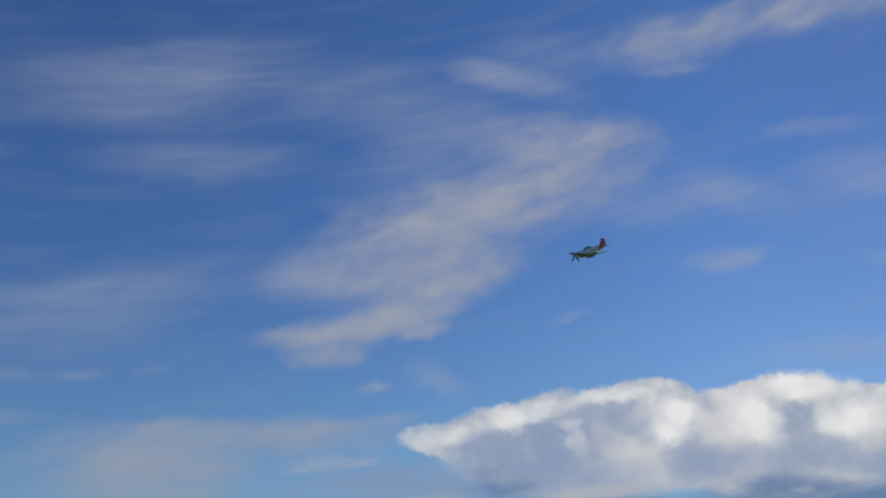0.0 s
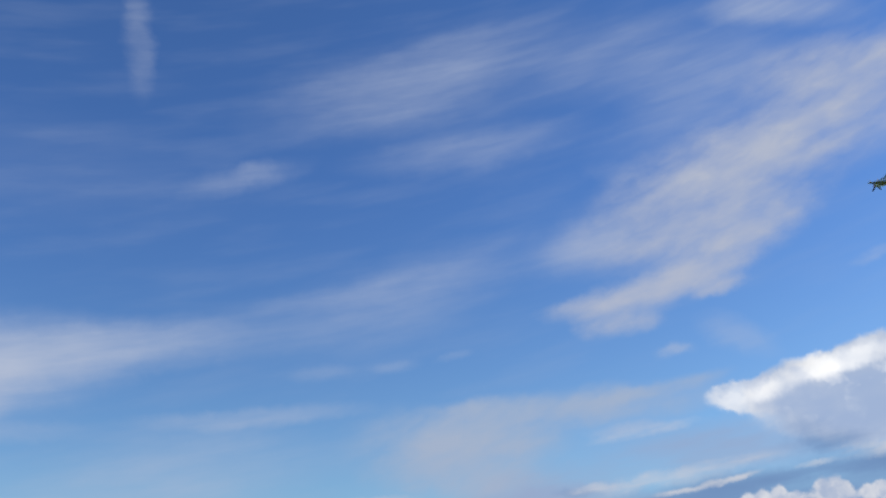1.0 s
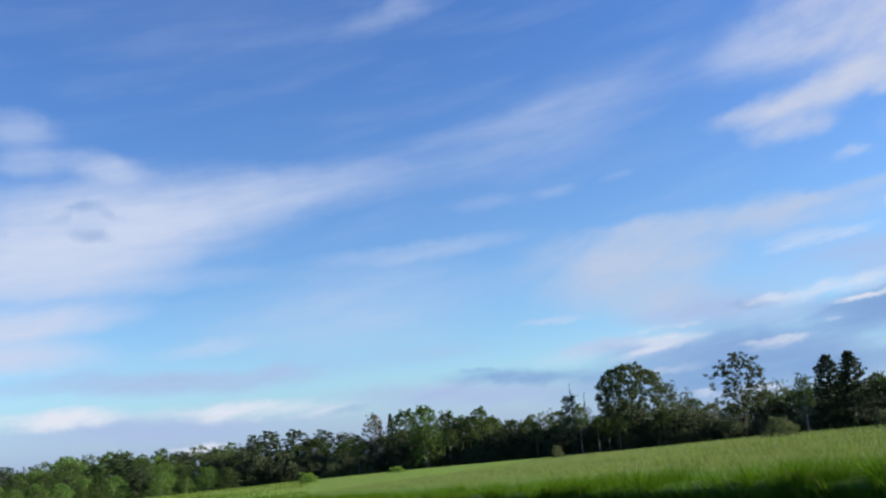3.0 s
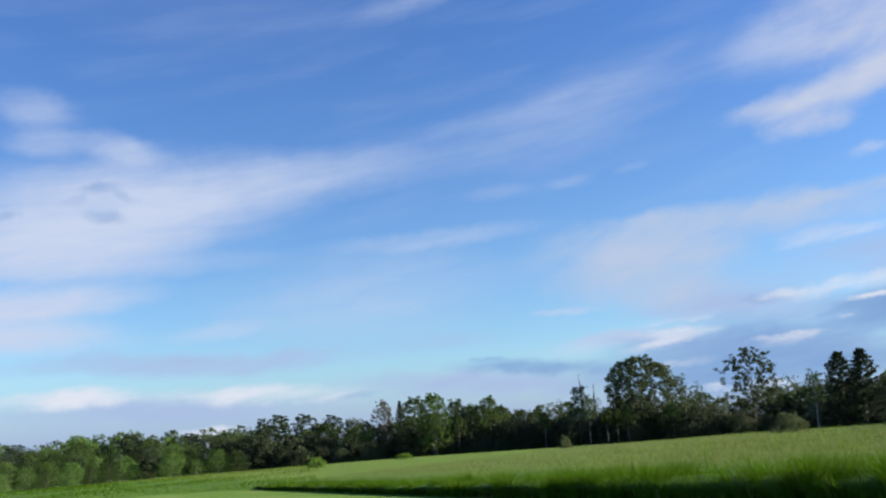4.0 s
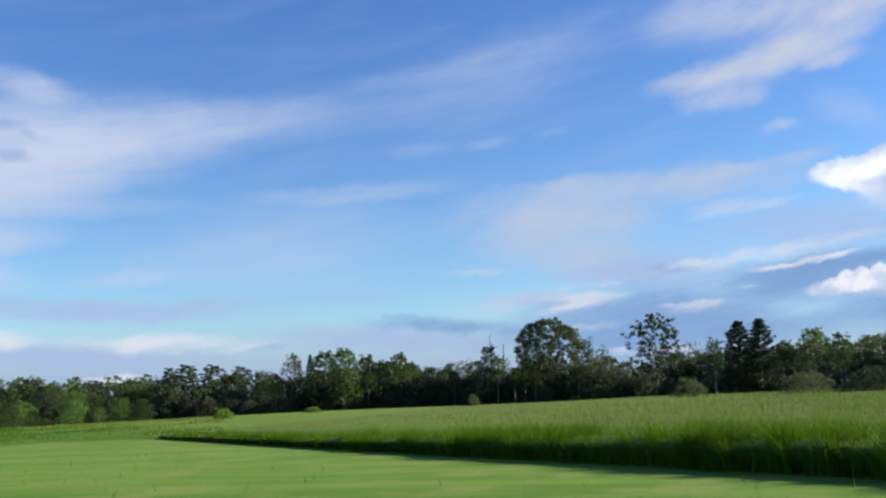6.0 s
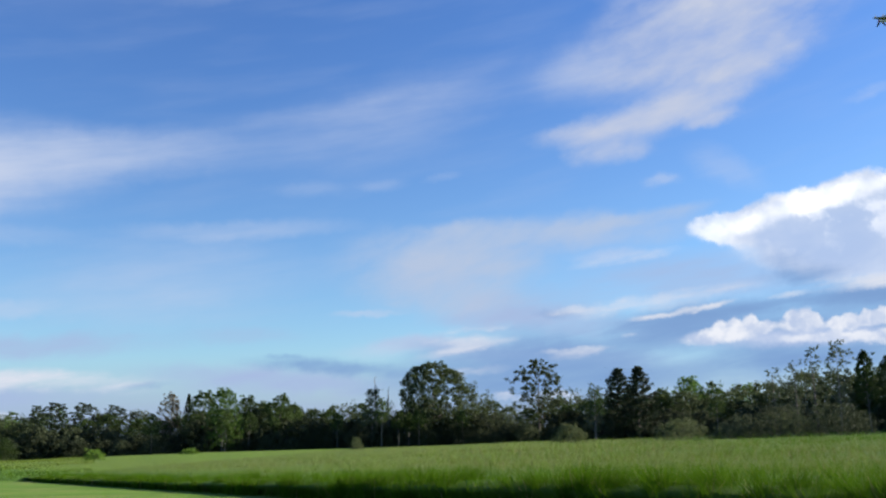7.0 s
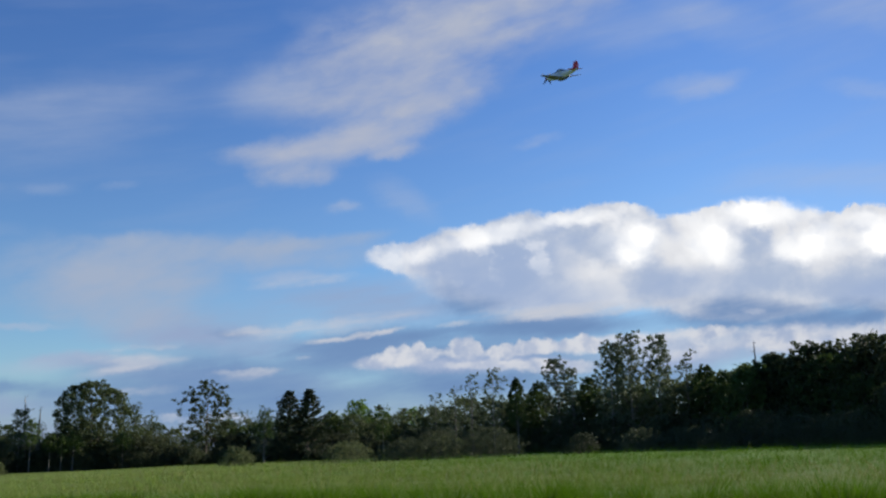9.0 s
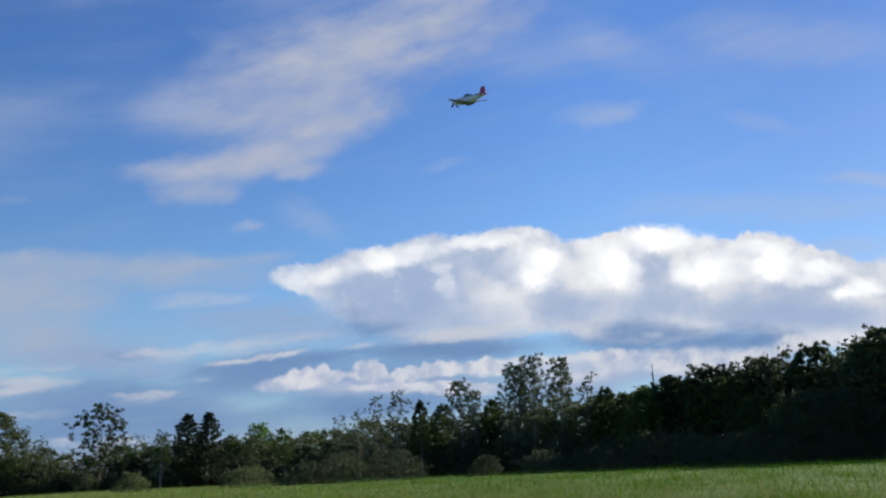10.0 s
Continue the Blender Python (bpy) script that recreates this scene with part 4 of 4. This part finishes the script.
plant("wispy", 47.4, 112.4, 11.3, 1.01)
plant("broad", 50.4, 114.4, 10.0, 2.08)
plant("aspen", 50.1, 106.8, 13.9, 1.89)
plant("aspen", 52.3, 105.8, 14.9, 2.38)
plant("aspen", 54.8, 103.4, 14.5, 1.74)
plant("wispy", 57.1, 101.0, 12.0, 1.17)
plant("broad", 58.1, 98.1, 9.9, 1.90)
plant("broad", 58.6, 95.4, 9.0, 1.66)
plant("snag", 65.0, 98.5, 13.3, 0.63)
plant("broad", 58.3, 90.9, 9.3, 2.44)
plant("oak", 63.3, 92.4, 10.6, 3.19)
plant("oak", 65.2, 88.6, 11.4, 3.79)
plant("oak", 67.4, 86.9, 10.8, 2.74)
plant("oak", 67.3, 81.9, 11.4, 2.83)
plant("wispy", 69.3, 80.2, 12.7, 1.51)
plant("oak", 68.7, 75.4, 11.9, 3.33)
plant("wispy", 69.6, 71.8, 12.0, 1.54)
plant("oak", 69.0, 66.8, 12.4, 4.28)
plant("oak", 69.2, 60.7, 12.2, 4.81)
plant("oak", 59.3, 65.0, 6.5, 5.23)
plant("broad", 62.6, 78.0, 7.1, 2.97)
plant("oak", 72.9, 56.2, 11.5, 5.46)
for turn_, away, tall, half in ((-7.9, 142.0, 7.6, 1.3), (-6.9, 143.0, 5.6, 1.0), (-6.3, 144.0, 5.2, 0.9), (-5.7, 142.0, 5.8, 1.2), (-3.1, 144.0, 5.6, 1.2),
                                (-17.1, 148.0, 6.8, 1.4), (-21.0, 151.0, 6.0, 1.2), (-15.6, 149.0, 6.0, 1.2), (-10.5, 146.0, 5.6, 1.1), (4.7, 136.0, 7.8, 1.4),
                                (11.6, 134.0, 6.0, 1.2), (19.6, 118.0, 8.0, 1.3)):
    plant("stem", away * math.sin(radians(turn_)), away * math.cos(radians(turn_)), tall, half)
plant("bush", 5.7, 105.8, 2.6, 2.08)
plant("greybush", 16.3, 96.6, 2.7, 3.38)
plant("greybush", 21.2, 99.8, 1.7, 1.82)
plant("greybush", 27.8, 104.4, 3.6, 3.33)
plant("brightbush", -40.6, 91.4, 1.2, 1.07)
plant("smallbush", -20.4, 123.3, 1.8, 0.89)
# willow bushes with the trees' shade put into their leaf colour
plant("shadedbush", 24.9, 94.8, 3.6, 3.67)
plant("shadedbush", 21.5, 93.6, 2.9, 2.34)
plant("shadedbush", 29.7, 91.3, 3.6, 3.93)
plant("shadedbush", 37.6, 87.2, 2.6, 1.92)
plant("shadedbush", 42.2, 84.0, 2.8, 2.68)
plant("shadedbush", 46.4, 80.6, 2.8, 2.82)
plant("shadedbush", 48.9, 75.5, 4.0, 3.69)
plant("shadedbush", 51.2, 71.6, 3.3, 3.29)
plant("shadedbush", 52.9, 67.8, 3.4, 3.88)
plant("shadedbush", 54.8, 65.0, 2.6, 2.32)
plant("shadedbush", 57.2, 61.5, 2.8, 3.44)
plant("shadedbush", 59.9, 58.9, 2.4, 2.84)
plant("brightbush", -41.3, 121.2, 0.8, 1.22)

# the woods behind the first trees, filled with copies of a few trees
fill_rng = random.Random(4)
STOCK = [plant("broad", 12 * i - 40, 172.0, 8.0, 3.0, group="trees deeper in the woods") for i in range(5)]
DARK_STOCK = [plant("shade", 12 * i + 20, 168.0, 8.0, 3.2, group="trees deeper in the woods") for i in range(4)]
UNDER_STOCK = [plant("under", 12 * i - 70, 160.0, 3.2, 2.6, group="undergrowth of the woods") for i in range(3)]


def wood_line(turn):
    """How far off the edge of the woods lies, by bearing."""
    return float(np.interp(turn, (-45, -28, -15, 5, 15, 25, 35, 48, 60, 105), (205, 166, 154, 149, 142, 121, 107, 90, 88, 80)))


def wood_growth(turn):
    """How tall the woods have grown, by bearing."""
    return float(np.interp(turn, (-30, 8, 16, 30, 40, 50, 105), (0.95, 0.95, 1.2, 1.3, 1.5, 1.6, 1.7)))


def fill(stock, turn, away, size):
    x, y = away * math.sin(radians(turn)), away * math.cos(radians(turn))
    m = pose(x, y, float(ground_height(x, y)) - 0.05, 0, 0, fill_rng.uniform(0, 360)) @ Matrix.Diagonal((*size, 1))
    made = copy_thing(fill_rng.choice(stock), m)
    made.scale = size
    return made


turn_at = -29.0
while turn_at < 58:
    k = 0.82 * fill_rng.uniform(0.75, 1.15) * wood_growth(turn_at)
    fill(DARK_STOCK if fill_rng.random() < (0.45 if turn_at < 12 else 0.8) else STOCK, turn_at,
         wood_line(turn_at) + 3 + fill_rng.uniform(-2.5, 2.5), (k * 1.2, k * 1.2, k))
    turn_at += 1.3 * fill_rng.uniform(0.7, 1.3)
for front, tall in ((-1.0, 1.45), (-5.0, 0.95)):
    turn_at = -28.0
    while turn_at < 58:
        k = tall * fill_rng.uniform(0.65, 1.15)
        fill(UNDER_STOCK, turn_at, wood_line(turn_at) + front + fill_rng.uniform(-2.0, 1.5), (k * 1.0, k * 1.0, k))
        turn_at += fill_rng.uniform(0.7, 1.2)


def far_trees(name, places, foliage, label):
    """Deeper woods whose single trees cannot be told apart: one mesh of many leafy crowns."""
    rng = np.random.default_rng(21)
    vs, ts, n = [], [], 0
    for x, y, height, half in places:
        f = rng.uniform(0, 1, 90) ** 0.9
        a = rng.uniform(0, 2 * np.pi, 90)
        out = half * np.array([reach("oval", g) for g in f]) * rng.uniform(0.05, 1.0, 90) ** 0.42
        c = np.stack([x + out * np.cos(a), y + out * np.sin(a), ground_height(x, y) + height * (0.03 + 0.92 * f)], 1)
        g = np.maximum(0.3, 0.19 * half * rng.uniform(0.6, 1.15, 90))
        v, t = leaves(c, np.stack([g, g, 0.8 * g], 1), 16, 0.16 * height / 10 + 0.08, rng)
        vs.append(v), ts.append(t + n)
        n += len(v)
    ob = new(name, tri_mesh(name, np.concatenate(vs), np.concatenate(ts), LEAF[foliage]))
    tagged(ob, label, "woods", kind="stuff")


deep_woods = []
# past bearing 58 the rows are unseen, added to block the low sun
for first, last, step, behind, tall in ((-29, 104, 1.5, 9, 0.88), (-30, 104, 1.8, 18, 1.0), (58, 104, 2.0, 1, 0.9)):
    turn_at = first
    while turn_at < last:
        away = wood_line(turn_at) + behind + fill_rng.uniform(-2.5, 2.5)
        k = 8.0 * tall * fill_rng.uniform(0.8, 1.1) * wood_growth(turn_at)
        deep_woods.append((away * math.sin(radians(turn_at)), away * math.cos(radians(turn_at)), k, k * 0.42))
        turn_at += step * fill_rng.uniform(0.7, 1.3)
far_trees("deep_woods", deep_woods, "shade", "dark leafy woods behind the first trees, with added unseen rows shading the right")

# the lower woods to the west, beyond the fall of the field
WEST = [plant("lightaspen", -118 - 9 * i, 160.0 + 6 * i, 8.0, 3.2, group="trees of the western woods") for i in range(3)]
WEST += [plant("broad", -104 - 9 * i, 168.0 + 5 * i, 8.0, 3.2, group="trees of the western woods") for i in range(3)]
WEST += [plant("pine", -106.0, 176.0, 9.0, 2.4, group="trees of the western woods")]
for ob in WEST[:6]:
    tagged(ob, "sunlit light green deciduous tree of the lower woods", "tree")
for away, k0, wide in ((160, 0.45, 1.2), (174, 0.72, 1.15), (190, 0.92, 1.1), (208, 1.12, 1.1)):
    turn_at = -47.0
    while turn_at < -27.5:
        k = k0 * fill_rng.uniform(0.75, 1.15)
        fill(WEST, turn_at, away + fill_rng.uniform(-6, 6), (k * wide, k * wide, k))
        turn_at += fill_rng.uniform(0.9, 1.7)
west_far = []
for away, k0 in ((226, 10.0), (246, 11.2)):
    turn_at = -50.0
    while turn_at < -26:
        r = away + fill_rng.uniform(-6, 6)
        k = k0 * fill_rng.uniform(0.82, 1.08)
        west_far.append((r * math.sin(radians(turn_at)), r * math.cos(radians(turn_at)), k, k * 0.36))
        turn_at += fill_rng.uniform(0.8, 1.3)
far_trees("western_woods", west_far, "green", "far green woods beyond the fall of the field")

# ---------------------------------------------------------------- the model aeroplane
def skin(name, colour_, rough, metal, dirt):
    m, t, b, o = material(name, rough, metal)
    at = node(t, "ShaderNodeTexCoord").outputs["Object"]
    g = grain(t, at, 14.0, 5)
    t.links.new(mix(t, spread(t, g, 0.35, 0.75, 0.0, 0.5), colour_, dirt), b.inputs["Base Color"])
    t.links.new(spread(t, g, 0.2, 0.8, rough - 0.08, rough + 0.15), b.inputs["Roughness"])
    return m


SILVER = skin("silver_skin", (0.70, 0.68, 0.71), 0.40, 0.0, (0.34, 0.31, 0.36))
RED = skin("red_paint", (0.62, 0.012, 0.040), 0.4, 0.0, (0.40, 0.010, 0.03))
# wings and scoop: darker than the silver, with underside shade in the colour
GREY = skin("shaded_underside_grey", (0.16, 0.145, 0.19), 0.55, 0.0, (0.11, 0.10, 0.13))
OLIVE = skin("dark_olive_paint", (0.035, 0.038, 0.028), 0.6, 0.0, (0.05, 0.05, 0.04))
YELLOW = skin("yellow_paint", (0.30, 0.25, 0.13), 0.6, 0.0, (0.24, 0.20, 0.11))
BLACK = skin("black_plastic", (0.02, 0.02, 0.022), 0.8, 0.0, (0.03, 0.03, 0.03))
GLASS, gt, gb, go = material("tinted_canopy", 0.08)
gb.inputs["Base Color"].default_value = (0.10, 0.12, 0.14, 1)
gb.inputs["Coat Weight"].default_value = 0.6


def loft(sections, sides=16):
    """A closed body through elliptic sections: (x, y, z, half width, half height)."""
    verts, faces = [], []
    for x, y, z, w, h in sections:
        for i in range(sides):
            a = 2 * math.pi * i / sides
            verts.append((x, y + w * math.cos(a), z + h * math.sin(a)))
    for k in range(len(sections) - 1):
        for i in range(sides):
            j = (i + 1) % sides
            faces.append((k * sides + i, k * sides + j, (k + 1) * sides + j, (k + 1) * sides + i))
    faces.append(tuple(range(sides - 1, -1, -1)))
    n = (len(sections) - 1) * sides
    faces.append(tuple(n + i for i in range(sides)))
    return verts, faces


AEROFOIL = ((0.0, 0.0), (0.03, 0.035), (0.15, 0.07), (0.35, 0.08), (0.65, 0.055), (1.0, 0.006),
            (0.65, -0.03), (0.35, -0.045), (0.15, -0.04), (0.03, -0.02))


def wing_shape(stations, upright=False):
    """A wing or fin through stations: (leading edge x, span place, height, chord)."""
    verts, faces = [], []
    n = len(AEROFOIL)
    for x, s, z, c in stations:
        for a, b in AEROFOIL:
            verts.append((x - a * c, b * c, s + z) if upright else (x - a * c, s, z + b * c))
    for k in range(len(stations) - 1):
        for i in range(n):
            j = (i + 1) % n
            faces.append((k * n + i, k * n + j, (k + 1) * n + j, (k + 1) * n + i))
    faces.append(tuple(range(n - 1, -1, -1)))
    m = (len(stations) - 1) * n
    faces.append(tuple(m + i for i in range(n)))
    return verts, faces


def build_plane():
    thing = new("model_aeroplane")
    body = [(0.66, 0, 0.0, 0.055, 0.058), (0.60, 0, 0.0, 0.075, 0.082), (0.45, 0, -0.005, 0.090, 0.108), (0.25, 0, -0.01, 0.098, 0.125),
            (0.05, 0, -0.015, 0.098, 0.135), (-0.15, 0, -0.01, 0.090, 0.125), (-0.35, 0, 0.005, 0.070, 0.095),
            (-0.55, 0, 0.025, 0.046, 0.066), (-0.70, 0, 0.035, 0.024, 0.040), (-0.76, 0, 0.04, 0.010, 0.018)]
    fuselage = part("fuselage", shape("fuselage", *loft(body), SILVER, True), thing, "silver metal-look fuselage")
    part("anti_glare_panel", shape("anti_glare_panel", *loft([(0.64, 0, 0.040, 0.030, 0.024), (0.45, 0, 0.075, 0.045, 0.034),
                                                              (0.25, 0, 0.095, 0.048, 0.028), (0.20, 0, 0.097, 0.040, 0.020)]), OLIVE, True), fuselage)
    part("canopy", shape("canopy", *loft([(0.22, 0, 0.105, 0.045, 0.010), (0.14, 0, 0.125, 0.058, 0.055), (0.02, 0, 0.130, 0.058, 0.062),
                                          (-0.10, 0, 0.120, 0.045, 0.040), (-0.20, 0, 0.108, 0.020, 0.012)]), GLASS, True), fuselage, "dark clear bubble canopy")
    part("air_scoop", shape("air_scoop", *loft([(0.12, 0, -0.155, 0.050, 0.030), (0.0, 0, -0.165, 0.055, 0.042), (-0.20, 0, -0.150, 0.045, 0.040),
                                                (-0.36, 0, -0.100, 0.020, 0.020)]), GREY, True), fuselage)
    part("spinner", shape("spinner", *loft([(0.66, 0, 0, 0.056, 0.056), (0.70, 0, 0, 0.048, 0.048), (0.75, 0, 0, 0.026, 0.026), (0.77, 0, 0, 0.006, 0.006)]),
                          RED, True), thing, "red pointed spinner")
    for i in range(4):
        a = math.pi / 4 + i * math.pi / 2
        v, f = wing_shape([(0.012, 0.03, 0, 0.035), (0.018, 0.10, 0, 0.050), (0.016, 0.20, 0, 0.040), (0.010, 0.25, 0, 0.015)])
        turned = [Vector((0.69 + p[2] * 0.6 + p[0] * 0.4, p[1] * math.cos(a) - p[0] * math.sin(a), p[1] * math.sin(a) + p[0] * math.cos(a))) for p in v]
        part("propeller_blade", shape("propeller_blade", turned, f, BLACK), thing, "black propeller blade")
    for side in (1, -1):
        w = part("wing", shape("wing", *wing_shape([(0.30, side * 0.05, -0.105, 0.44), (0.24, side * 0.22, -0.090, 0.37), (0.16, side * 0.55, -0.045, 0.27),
                                                    (0.10, side * 0.78, -0.022, 0.19)]), GREY), thing, "wing coloured dark blue-grey for its shaded underside")
        part("wing_tip", shape("wing_tip", *wing_shape([(0.098, side * 0.782, -0.022, 0.188), (0.07, side * 0.84, -0.017, 0.15), (0.02, side * 0.87, -0.014, 0.08)]),
                               YELLOW), w, "yellow wing tip")
        part("tailplane", shape("tailplane", *wing_shape([(-0.52, side * 0.02, 0.055, 0.20), (-0.56, side * 0.20, 0.060, 0.15), (-0.60, side * 0.31, 0.062, 0.09)]), RED),
             thing, "red tailplane")
    part("fin", shape("fin", *wing_shape([(-0.48, 0.03, 0.03, 0.22), (-0.56, 0.13, 0.03, 0.15), (-0.61, 0.24, 0.03, 0.10), (-0.64, 0.27, 0.03, 0.06)], True), RED),
         thing, "red tail fin")
    part("rudder", shape("rudder", *wing_shape([(-0.70, -0.02, 0.03, 0.09), (-0.712, 0.13, 0.03, 0.10), (-0.712, 0.24, 0.03, 0.075), (-0.70, 0.275, 0.03, 0.04)], True), RED), thing)
    thing.matrix_basis = PLANE_AT
    tagged(thing, "silver radio-controlled fighter plane with red tail flying", "model plane")


PLANE_AT = pose(11.45, 26.70, 13.36, -13.0, -8.0, 111.0)
build_plane()
